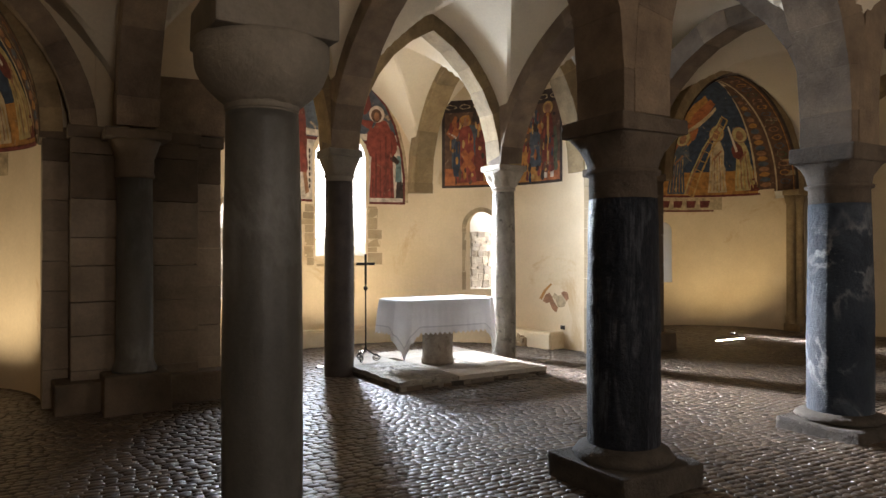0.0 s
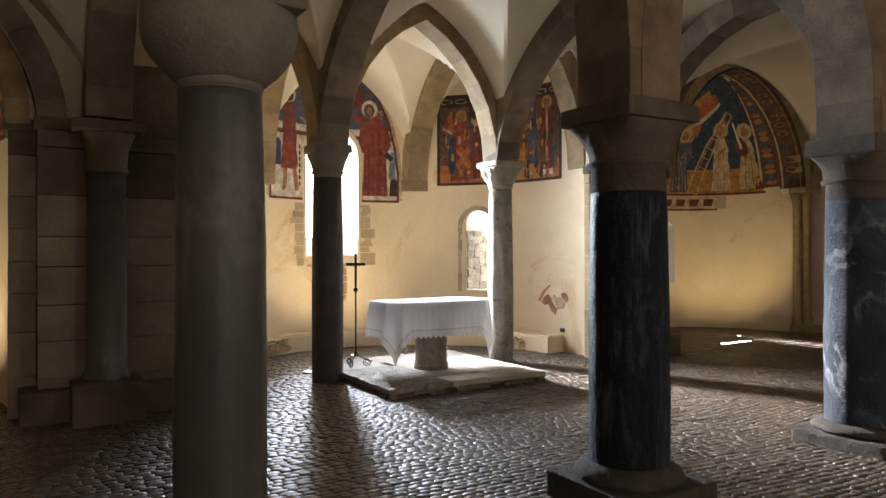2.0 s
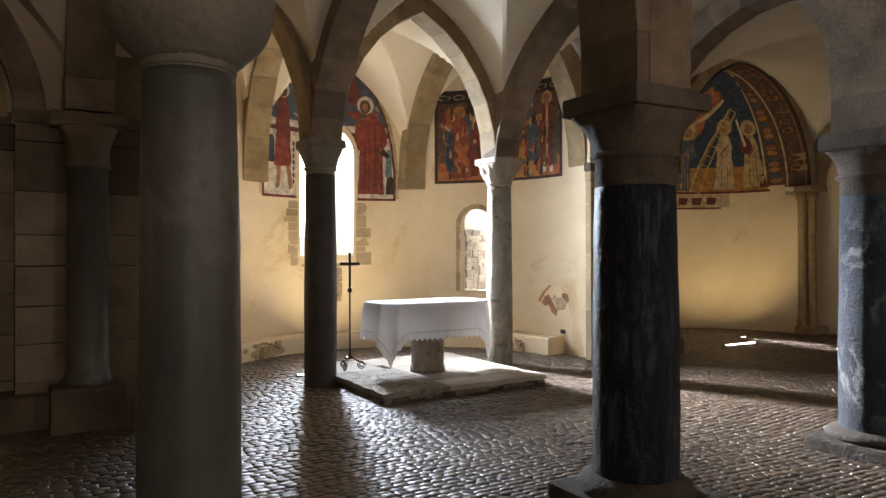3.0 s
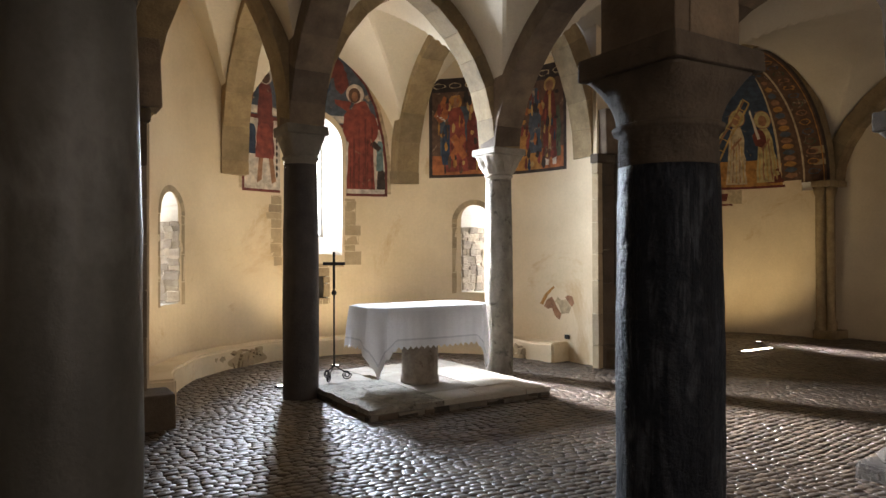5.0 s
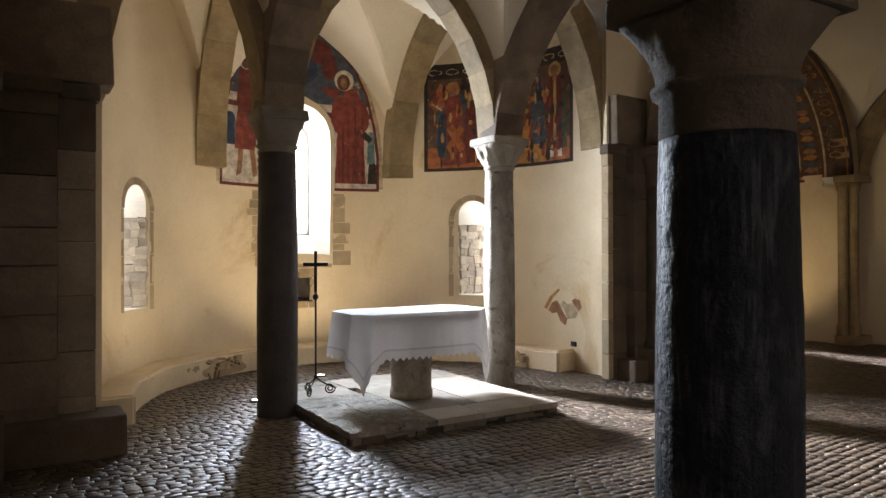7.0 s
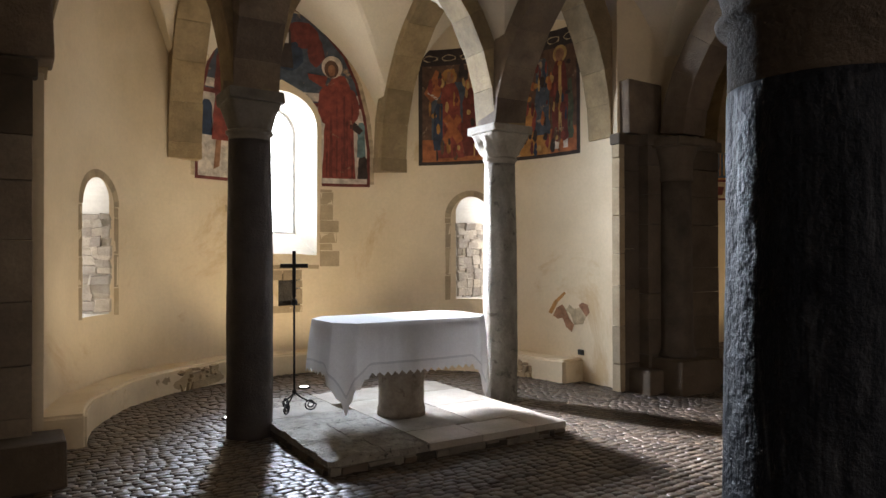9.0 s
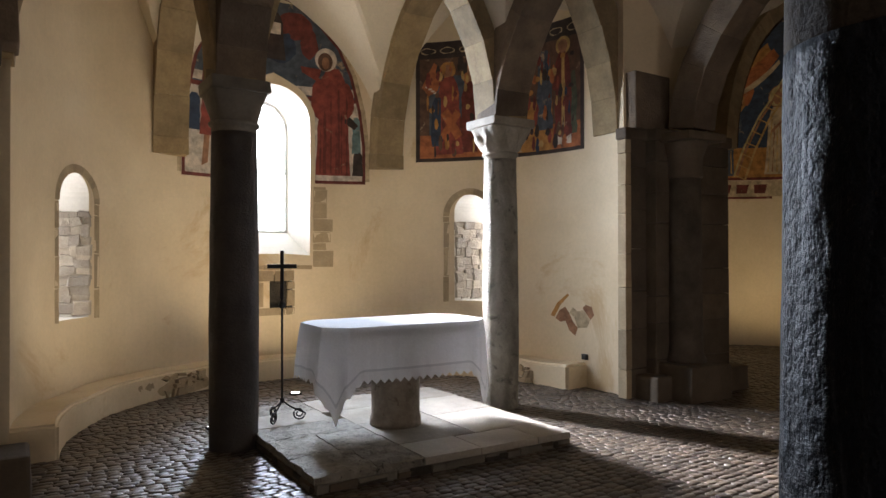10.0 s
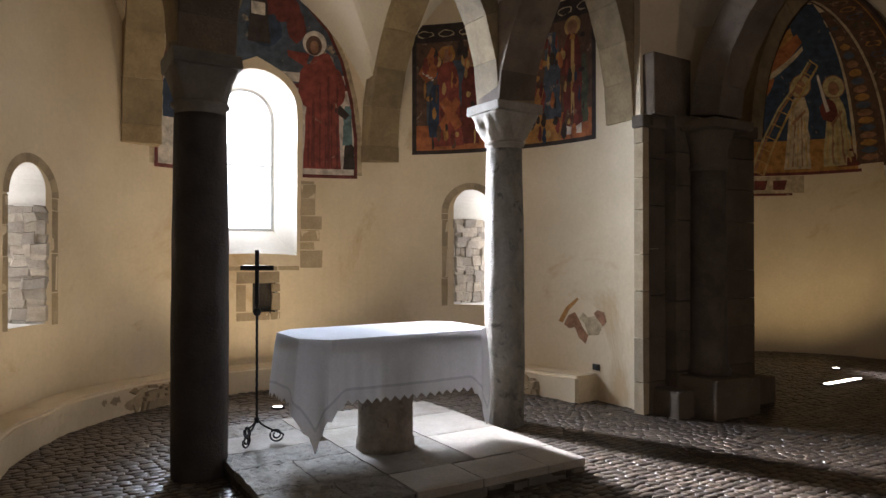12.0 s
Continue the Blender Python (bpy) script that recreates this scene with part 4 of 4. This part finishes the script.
def wall_stones(root, fn, s0, s1, z0, z1, mat, name, w=(0.12, 0.26), h=(0.09, 0.16), proud=0.012, rag=0.06, jit=0.006, grow=-0.005, rag0=None):
    rag0 = rag if rag0 is None else rag0
    z = z0
    while z < z1 - 0.03:
        hh = min(random.uniform(*h), z1 - z)
        s = s0 + random.uniform(0, rag0)
        end = s1 - random.uniform(0, rag)
        while s < end - 0.03:
            ww = min(random.uniform(*w), end - s)
            bm = bmesh.new()
            p = proud * random.uniform(0.3, 1.2)
            c = [(s - grow, z - grow), (s + ww + grow, z - grow), (s + ww + grow, z + hh + grow), (s - grow, z + hh + grow)]
            c = [(a + random.uniform(-jit, jit), b + random.uniform(-jit, jit)) for a, b in c]
            ms, mz = s + ww / 2, z + hh / 2
            back = [bm.verts.new(fn(a, b, -0.03)) for a, b in c]
            mid = [bm.verts.new(fn(a, b, p * 0.6)) for a, b in c]
            top = [bm.verts.new(fn(a + (ms - a) * 0.16, b + (mz - b) * 0.16, p + random.uniform(-0.004, 0.004))) for a, b in c]
            for lo, hi in ((back, mid), (mid, top)):
                for i in range(4):
                    bm.faces.new((lo[i], lo[(i + 1) % 4], hi[(i + 1) % 4], hi[i]))
            bm.faces.new(top)
            bmesh.ops.recalc_face_normals(bm, faces=bm.faces)
            part(name, bm, mat, root)
            s += ww
        z += hh


quoin = thing("window_quoins", "brown stone quoins and sill set in the plaster round the window", "stonework", "", "structure")
wall_stones(quoin, on_apse, 0.555, 0.85, 1.48, 2.62, SANDLIGHT, "stone_block", (0.4, 0.5), (0.1, 0.26), 0.005, 0.16, rag0=0.0)
wall_stones(quoin, on_apse, -0.85, -0.555, 1.48, 2.62, SANDLIGHT, "stone_block", (0.4, 0.5), (0.1, 0.26), 0.005, 0.0, rag0=0.16)
wall_stones(quoin, on_apse, -0.5, 0.55, 1.45, 1.515, SANDLIGHT, "stone_block", (0.3, 0.5), (0.05, 0.06), 0.006, 0.0)
aum = thing("wall_aumbry", "small square stone wall cupboard below the window", "niche", "", "structure")
for s0, s1, z0, z1 in ((-0.26, 0.06 + 0.24, 1.29, 1.44), (-0.26, 0.30, 0.82, 0.93), (-0.26, -0.13, 0.935, 1.285), (0.19, 0.30, 0.935, 1.285)):
    wall_stones(aum, on_apse, s0, s1, z0, z1, SANDLIGHT, "stone_block", (0.25, 0.6), (0.2, 0.4), 0.006, 0.0)
part("back", boxed((-0.15, 3.36, 0.85), (0.25, 3.42, 1.45), 0.0), ROUGHBASE, aum)

# surrounds and rubble jambs of the slanting side windows
for k, (o, ang) in enumerate(SLANT):
    sur = thing("side_window_surround", "rubble stone jamb and sandstone band of a side window", "stonework", "", "structure")
    bear = 36.2 if k == 0 else 145.5
    sc = radians(90 - bear) * 3.0
    hw, top = 0.30, 2.50
    for i in range(18):
        t0, t1 = math.pi * i / 18, math.pi * (i + 1) / 18
        q = [(sc + (hw + e) * math.cos(t), top - hw + (hw + e) * 1.0 * math.sin(t)) for e, t in ((0.0, t0), (0.09, t0), (0.09, t1), (0.0, t1))]
        patch("band_stone", q, SANDLIGHT, sur, on_apse, 1.5)
    for sg in (-1, 1):
        wall_stones(sur, on_apse, *(sorted((sc + sg * hw, sc + sg * (hw + 0.09)))), 0.98, top - hw, SANDLIGHT, "band_stone", (0.1, 0.12), (0.25, 0.45), 0.004, 0.0)
    d = Vector((math.cos(radians(ang)), math.sin(radians(ang)), 0))
    n = Vector((-d.y, d.x, 0))
    sgn = 1 if k == 0 else -1
    face = Vector((o.x, o.y, 0)) + n * 0.25 * sgn

    def jamb(s, z, off, face=face, d=d, n=n, sgn=sgn):
        v = face + d * s - n * (off * sgn)
        return Vector((v.x, v.y, z))
    wall_stones(sur, jamb, -0.10 if k == 0 else -0.12, 0.98, 1.04, 2.10, RUBBLE, "rubble_stone", (0.06, 0.22), (0.045, 0.13), 0.04, 0.0, 0.02, 0.012)

frag = thing("plaster_loss", "ragged patch where plaster has flaked off showing old paint", "wall patch")
patch("ochre_streak", [(4.06, 0.86), (4.12, 0.84), (4.22, 1.0), (4.36, 1.13), (4.33, 1.15), (4.16, 1.02)], F_OCHRE, frag, on_apse, 1)
patch("brown_shape", [(4.14, 0.82), (4.22, 0.78), (4.30, 0.80), (4.36, 0.68), (4.46, 0.62), (4.50, 0.72), (4.42, 0.80), (4.36, 0.9), (4.3, 0.98), (4.2, 0.93)], F_SKIN, frag, on_apse, 1.5)
patch("pale_shape", [(4.36, 0.9), (4.44, 0.86), (4.5, 0.72), (4.66, 0.74), (4.72, 0.86), (4.62, 0.96), (4.5, 0.93), (4.42, 0.98)], F_CREAM, frag, on_apse, 2)
patch("brown_shape", [(4.62, 0.94), (4.72, 0.84), (4.78, 0.9), (4.74, 1.0), (4.64, 1.02), (4.58, 0.98)], F_SKIN, frag, on_apse, 2.5)

worn = thing("bench_repairs", "exposed rubble where the bench plaster has fallen", "stonework", "", "structure")
wall_stones(worn, on_bench, -1.70, -1.02, 0.0, 0.25, SANDLIGHT, "rubble_stone", (0.05, 0.17), (0.05, 0.10), 0.05, 0.22, 0.022, -0.004)
wall_stones(worn, on_bench, 3.26, 3.60, 0.0, 0.22, SANDLIGHT, "rubble_stone", (0.05, 0.15), (0.05, 0.10), 0.045, 0.12, 0.02, -0.004)
for s0, z0, a, b in ((-1.88, 0.17, 0.07, 0.035), (-2.03, 0.18, 0.035, 0.03), (-1.36, 0.10, 0.40, 0.10)):
    patch("bare_mortar", oval(s0, z0, a, b, 18, 0.05), SANDLIGHT, worn, on_bench, 2, 0.06)
sock = thing("wall_socket", "small black electrical socket on the plaster wall", "socket")
b = on_apse(4.62, 0.37, 0.0)
part("plate", boxed((b.x - 0.02, b.y - 0.05, 0.335), (b.x + 0.03, b.y + 0.05, 0.405), 0.006), BLACK, sock)
part("cover", boxed((b.x - 0.028, b.y - 0.035, 0.345), (b.x - 0.018, b.y + 0.035, 0.395), 0.003), BLACK, sock)

# ---------------------------------------------------------------- altar platform
step = thing("altar_platform", "low stone platform paved with worn pale slabs", "platform")
PX0, PX1, PY0, PY1 = -1.29, 1.06, -1.53, 0.89
part("core", boxed((PX0 + 0.012, PY0 + 0.012, -0.05), (PX1 - 0.012, PY1 - 0.012, 0.062), 0.01), GREYSTONE, step)


def slab(x0, x1, y0, y1, mat, rough=0.004):
    bm = bmesh.new()
    nx, ny = max(3, int((x1 - x0) / 0.05)), max(3, int((y1 - y0) / 0.05))
    g = 0.005
    x0, x1, y0, y1 = x0 + g, x1 - g, y0 + g, y1 - g
    tilt = random.uniform(-0.004, 0.004)
    grid = []
    for i in range(nx + 1):
        row = []
        for j in range(ny + 1):
            x, y = x0 + (x1 - x0) * i / nx, y0 + (y1 - y0) * j / ny
            edge = i in (0, nx) or j in (0, ny)
            z = 0.12 + rough * noise.noise((x * 6, y * 6, 0)) + rough * 0.8 * noise.noise((x * 17, y * 17, 4)) + tilt * (x - x0) - (0.003 if edge else 0)
            row.append(bm.verts.new((x + (0.006 * noise.noise((y * 9, x, 2)) if i in (0, nx) else 0), y + (0.006 * noise.noise((x * 9, y, 7)) if j in (0, ny) else 0), z)))
        grid.append(row)
    for i in range(nx):
        for j in range(ny):
            bm.faces.new((grid[i][j], grid[i + 1][j], grid[i + 1][j + 1], grid[i][j + 1]))
    rim = [grid[i][0] for i in range(nx)] + [grid[nx][j] for j in range(ny)] + [grid[i][ny] for i in range(nx, 0, -1)] + [grid[0][j] for j in range(ny, 0, -1)]
    low = [bm.verts.new((v.co.x, v.co.y, 0.06)) for v in rim]
    for i in range(len(rim)):
        j = (i + 1) % len(rim)
        bm.faces.new((rim[i], low[i], low[j], rim[j]))
    bmesh.ops.recalc_face_normals(bm, faces=bm.faces)
    return part("slab", bm, mat, step)


for x0, x1, y0, y1, m, rg in ((PX0, -0.80, PY0, -1.0, ROUGHSLAB, 0.02), (-0.80, -0.40, PY0, -1.08, ROUGHSLAB, 0.016), (-0.40, 0.12, PY0, -1.10, SLABPALE, 0.003), (0.12, 0.70, PY0, -1.12, SLABPALE, 0.003), (0.70, PX1, PY0, -1.10, SLABPALE, 0.005),
                              (PX0, -0.86, -1.0, -0.45, ROUGHSLAB, 0.018), (-0.86, -0.40, -1.08, -0.45, ROUGHSLAB, 0.012), (-0.40, 0.34, -1.10, -0.3, LIMESTONE, 0.006), (0.34, PX1, -1.10, -0.36, SLABPALE, 0.005),
                              (PX0, -0.40, -0.45, -0.02, ROUGHSLAB, 0.01), (PX0, -0.5, -0.02, 0.45, LIMESTONE, 0.006), (-0.40, 0.34, -0.3, 0.3, LIMESTONE, 0.006), (0.34, PX1, -0.36, 0.32, SLABPALE, 0.006),
                              (PX0, -0.5, 0.45, PY1, ROUGHSLAB, 0.01), (-0.5, 0.34, 0.3, PY1, LIMESTONE, 0.006), (0.34, PX1, 0.32, PY1, LIMESTONE, 0.008)):
    slab(x0, x1, y0, y1, m, rg)
for side in (0, 1):
    lo, hi = (PX0, PX1) if side == 0 else (PY0, PY1)
    u = lo + 0.02
    while u < hi - 0.05:
        w = min(random.uniform(0.06, 0.24), hi - 0.02 - u)
        z = 0.0
        while z < 0.045:
            h = random.uniform(0.025, 0.058)
            top = min(z + h, 0.058)
            out = random.uniform(-0.004, 0.012)
            c0, c1 = ((u, PY0 - out, z - 0.01), (u + w - 0.005, PY0 + 0.05, top)) if side == 0 else ((PX0 - out, u, z - 0.01), (PX0 + 0.05, u + w - 0.005, top))
            part("edge_stone", boxed(c0, c1, 0.007, 0.007), random.choice((ROUGHBASE, GREYSTONE, PIERSTONE)), step)
            z = top + 0.003
        u += w

# ---------------------------------------------------------------- altar
ALTAR_Z = 1.05
AX0, AX1, AY0, AY1 = -0.89, 0.72, -0.86, -0.02
altar = thing("altar", "stone altar table on a thick round pedestal", "altar")
part("pedestal", lathe(bmesh.new(), [(0.235, 0.12), (0.235, 0.18), (0.222, 0.22), (0.22, 0.6), (0.225, ALTAR_Z - 0.1)], 56, (-0.09, -0.46), wobble=0.006), PEDESTAL, altar, smooth=True)
bm = bmesh.new()
cc = 0.2
ring = [(AX0 + cc, AY0), (AX1 - cc, AY0), (AX1, AY0 + cc), (AX1, AY1 - cc), (AX1 - cc, AY1), (AX0 + cc, AY1), (AX0, AY1 - cc), (AX0, AY0 + cc)]
ring = [(-0.085 + (x + 0.085) * 0.97, -0.44 + (y + 0.44) * 0.96) for x, y in ring]
low = [bm.verts.new((x, y, ALTAR_Z - 0.1)) for x, y in ring]
top = [bm.verts.new((x, y, ALTAR_Z - 0.006)) for x, y in ring]
bm.faces.new(top)
bm.faces.new(list(reversed(low)))
for i in range(8):
    bm.faces.new((low[i], low[(i + 1) % 8], top[(i + 1) % 8], top[i]))
part("table_top", bm, LIMESTONE, altar)


def altar_cloth():
    root = thing("altar_cloth", "white linen altar cloth with a scalloped lace hem", "cloth")
    ch = 0.17
    corner = [(AX0 + ch, AY0), (AX1 - ch, AY0), (AX1, AY0 + ch), (AX1, AY1 - ch), (AX1 - ch, AY1), (AX0 + ch, AY1), (AX0, AY1 - ch), (AX0, AY0 + ch)]
    step_len = 0.0125
    loop = []
    for i, p in enumerate(corner):
        q = corner[(i + 1) % 8]
        p, q = Vector(p), Vector(q)
        L = (q - p).length
        k = int(L / step_len)
        for j in range(k):
            f = j / k
            tip = 0.0
            if i % 2 == 1:
                tip = 1 - abs(f - 0.5) * 1.0
            else:
                edge = min(f * L, (1 - f) * L)
                tip = max(0, 0.5 * (1 - edge / 0.12))
            here = p.lerp(q, f)
            if here.y > (AY0 + AY1) / 2:
                tip *= 0.3
            loop.append((here, tip))
    n = len(loop)
    norms = []
    for i in range(n):
        a, b = loop[i - 2][0], loop[(i + 2) % n][0]
        t = (b - a).normalized()
        norms.append(Vector((t.y, -t.x)))
    rows_ = 20

    def point(i, v):
        p, tip = loop[i][0], loop[i][1]
        s = i * step_len
        length = 0.43 + 0.36 * max(0, tip) ** 1.7 + 0.036 * abs(((s / 0.075) % 1) * 2 - 1) * (v > 0.9) + 0.012 * math.sin(s * 2.1)
        fold = (0.005 + 0.026 * max(0, tip)) * math.sin(s * 24 + 1.5 * math.sin(s * 3)) * v ** 1.2 + 0.003 * math.sin(s * 61) * v
        out = 0.004 + (0.022 + 0.04 * abs(norms[i].x)) * v ** 0.8 + fold - 0.03 * max(0, tip) * v * v
        q = p + norms[i] * out
        drop = length * v
        return (q.x, q.y, ALTAR_Z + 0.004 - drop - (0.004 * (1 - v) if v else 0))

    def band(v0, v1, k):
        bm = bmesh.new()
        g = [[bm.verts.new(point(i, v0 + (v1 - v0) * j / k)) for i in range(n)] for j in range(k + 1)]
        for j in range(k):
            for i in range(n):
                m = (i + 1) % n
                bm.faces.new((g[j][i], g[j + 1][i], g[j + 1][m], g[j][m]))
        return bm, g
    bm, g = band(0.0, 0.80, 16)
    top = bm.faces.new(g[0])
    r = bmesh.ops.inset_region(bm, faces=[top], thickness=0.03, depth=0.0)
    cloth = part("cloth", bm, CLOTH, root, smooth=True)
    cloth.data.set_sharp_from_angle(angle=radians(24))
    bm, g = band(0.80, 0.845, 2)
    part("embroidered_band", bm, CLOTHGREY, cloth, "grey embroidered band", smooth=True)
    bm, g = band(0.845, 1.0, 5)
    part("lace_hem", bm, LACE, cloth, "white scalloped lace", smooth=True)
    return root


altar_cloth()

# ---------------------------------------------------------------- processional cross


def tube(bm, pts, r, seg=8):
    pts = [Vector(p) for p in pts]
    rings = []
    for i, p in enumerate(pts):
        t = (pts[min(i + 1, len(pts) - 1)] - pts[max(i - 1, 0)]).normalized()
        up = Vector((0, 0, 1)) if abs(t.z) < 0.9 else Vector((1, 0, 0))
        a = t.cross(up).normalized()
        b = t.cross(a)
        rings.append([bm.verts.new(p + a * r * math.cos(2 * math.pi * k / seg) + b * r * math.sin(2 * math.pi * k / seg)) for k in range(seg)])
    for p, q in zip(rings, rings[1:]):
        for k in range(seg):
            m = (k + 1) % seg
            bm.faces.new((p[k], p[m], q[m], q[k]))
    bm.faces.new(list(reversed(rings[0])))
    bm.faces.new(rings[-1])
    bmesh.ops.recalc_face_normals(bm, faces=bm.faces)
    return bm


def standing_cross(x, y):
    root = thing("standing_cross", "tall black wrought iron cross on a scrolled tripod foot", "cross", at=pose(x, y, 0.122, 0, 0, -32))
    n = 60
    pole = part("pole", tube(bmesh.new(), [(0.0014 * math.sin(i * 1.9), 0.0014 * math.cos(i * 1.9), 0.20 + 1.22 * i / n) for i in range(n + 1)], 0.011), IRON, root, smooth=True)
    upright = part("upright", boxed((-0.016, -0.011, 1.12), (0.016, 0.011, 1.57), 0.004), IRON, root)
    part("crossbar", boxed((-0.135, -0.011, 1.405), (0.135, 0.011, 1.445), 0.004), IRON, upright)
    part("knob", lathe(bmesh.new(), [(0.008, 1.035), (0.024, 1.045), (0.034, 1.07), (0.024, 1.095), (0.008, 1.105)], 20), IRON, pole, smooth=True)
    part("collar", lathe(bmesh.new(), [(0.012, 0.17), (0.02, 0.18), (0.02, 0.21), (0.012, 0.22)], 16), IRON, pole, smooth=True)
    for k in range(3):
        a = radians(15 + 120 * k)
        d = Vector((math.cos(a), math.sin(a), 0))
        pts = []
        for i in range(14):
            f = i / 13
            pts.append(d * (0.01 + 0.20 * f ** 1.3) + Vector((0, 0, 0.20 - 0.13 * f ** 0.8)))
        cx, cz, r0 = 0.152, 0.069, 0.06
        for i in range(1, 34):
            t = 0.1 - i * 0.32
            r = r0 * (1 - i / 46)
            pts.append(d * (cx + r * math.cos(t)) + Vector((0, 0, cz + r * math.sin(t))))
        part("scroll_leg", tube(bmesh.new(), pts, 0.0075), IRON, root, smooth=True)
    return root


standing_cross(-0.95, 0.14)

# ---------------------------------------------------------------- recessed floor lamps and a glowing patch of light


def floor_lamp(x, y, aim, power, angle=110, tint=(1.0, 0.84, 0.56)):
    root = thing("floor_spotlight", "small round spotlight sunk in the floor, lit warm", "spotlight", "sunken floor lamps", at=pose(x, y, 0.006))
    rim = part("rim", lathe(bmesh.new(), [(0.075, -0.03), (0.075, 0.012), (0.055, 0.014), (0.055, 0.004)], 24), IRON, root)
    part("lens", lathe(bmesh.new(), [(0.054, -0.02), (0.054, 0.006)], 24), FLOORGLOW, rim)
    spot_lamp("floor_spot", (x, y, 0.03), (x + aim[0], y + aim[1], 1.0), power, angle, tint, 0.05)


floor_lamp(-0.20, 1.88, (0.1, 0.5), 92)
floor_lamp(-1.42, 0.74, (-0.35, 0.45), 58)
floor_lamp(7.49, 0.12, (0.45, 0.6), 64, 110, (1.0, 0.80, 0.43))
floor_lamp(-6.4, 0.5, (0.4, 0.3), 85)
# Patch of light on the floor, built as a glowing strip; rim invented
bar = thing("glowing_light_patch", "glowing strip standing in for a patch of light on the cobbles", "floor light")
part("lens", boxed((6.12, -0.54, -0.01), (6.9, -0.47, 0.020), 0.004), FLOORGLOW, bar)
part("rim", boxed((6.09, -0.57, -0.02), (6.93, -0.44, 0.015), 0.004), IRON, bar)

# ---------------------------------------------------------------- paving stones
CELL = (-2.0, -0.2, -3.4, -2.3)


def cobble_shape(hw, hh, z, tx, ty, t):
    c, s = math.cos(t), math.sin(t)
    vs = []
    wob = [random.uniform(0.93, 1.08) for _ in range(8)]
    for k, zz in ((1.0, -0.03), (0.98, -0.004), (0.86, 0.0)):
        for (sx, sy), w in zip(((-1, -0.5), (-0.62, -1), (0.62, -1), (1, -0.5), (1, 0.5), (0.62, 1), (-0.62, 1), (-1, 0.5)), wob):
            px, py = sx * hw * k * w, sy * hh * k * w
            vs.append((px * c - py * s, px * s + py * c, z + zz + tx * px + ty * py))
    return vs


RINGS = [(r + i, r + (i + 1) % 8, r + 8 + (i + 1) % 8, r + 8 + i) for r in (0, 8) for i in range(8)] + [tuple(16 + i for i in range(8))]


def inside(x, y):
    if y < -0.02:
        return True
    return any((x - c[0]) ** 2 + (y - c[1]) ** 2 < (c[2] - 0.05) ** 2 for c in (APSE, EAST, WEST))


def paving():
    verts, faces, single = [], [], []
    shapes = []
    for k in range(14):
        me = bpy.data.meshes.new("cobble")
        me.from_pydata(cobble_shape(random.uniform(0.040, 0.064), 0.036, 0, random.uniform(-0.045, 0.045), random.uniform(-0.045, 0.045), random.uniform(-0.2, 0.2)), [], RINGS)
        me.materials.append(COBBLEONE)
        me.shade_smooth()
        shapes.append(me)
    y = -14.1
    while y < 3.3:
        dy = 0.070 * random.uniform(0.85, 1.15)
        x = -9.85 + random.uniform(0, 0.1)
        while x < 9.5:
            dx = random.uniform(0.075, 0.135)
            cx = x + dx / 2
            cy = y + dy / 2 + 0.05 * math.sin(x * 0.9 + 0.4 * y) + 0.10 * noise.noise((x * 0.45, y * 0.45, 0))
            x += dx
            if not inside(cx, cy):
                continue
            z = random.uniform(-0.004, 0.004) + 0.004 * noise.noise((cx * 0.7, cy * 0.7, 5))
            if CELL[0] < cx < CELL[1] and CELL[2] < cy < CELL[3] and len(single) < 300:
                single.append((cx, cy, z))
                continue
            b = len(verts)
            for p in cobble_shape(dx / 2 - 0.001, dy / 2 - 0.001 + random.uniform(-0.002, 0.003), z, random.uniform(-0.045, 0.045), random.uniform(-0.045, 0.045), random.uniform(-0.2, 0.2)):
                verts.append((cx + p[0], cy + p[1], p[2]))
            faces.extend(tuple(b + i for i in f) for f in RINGS)
        y += dy
    me = bpy.data.meshes.new("cobbles")
    me.from_pydata(verts, [], faces)
    me.materials.append(COBBLE)
    me.shade_smooth()
    tagged(new("cobbles", me), "worn dark cobblestones laid in uneven rows", "paving", "", "stuff")
    for cx, cy, z in single:
        part("cobble", random.choice(shapes), None, floor, at=pose(cx, cy, z))


paving()
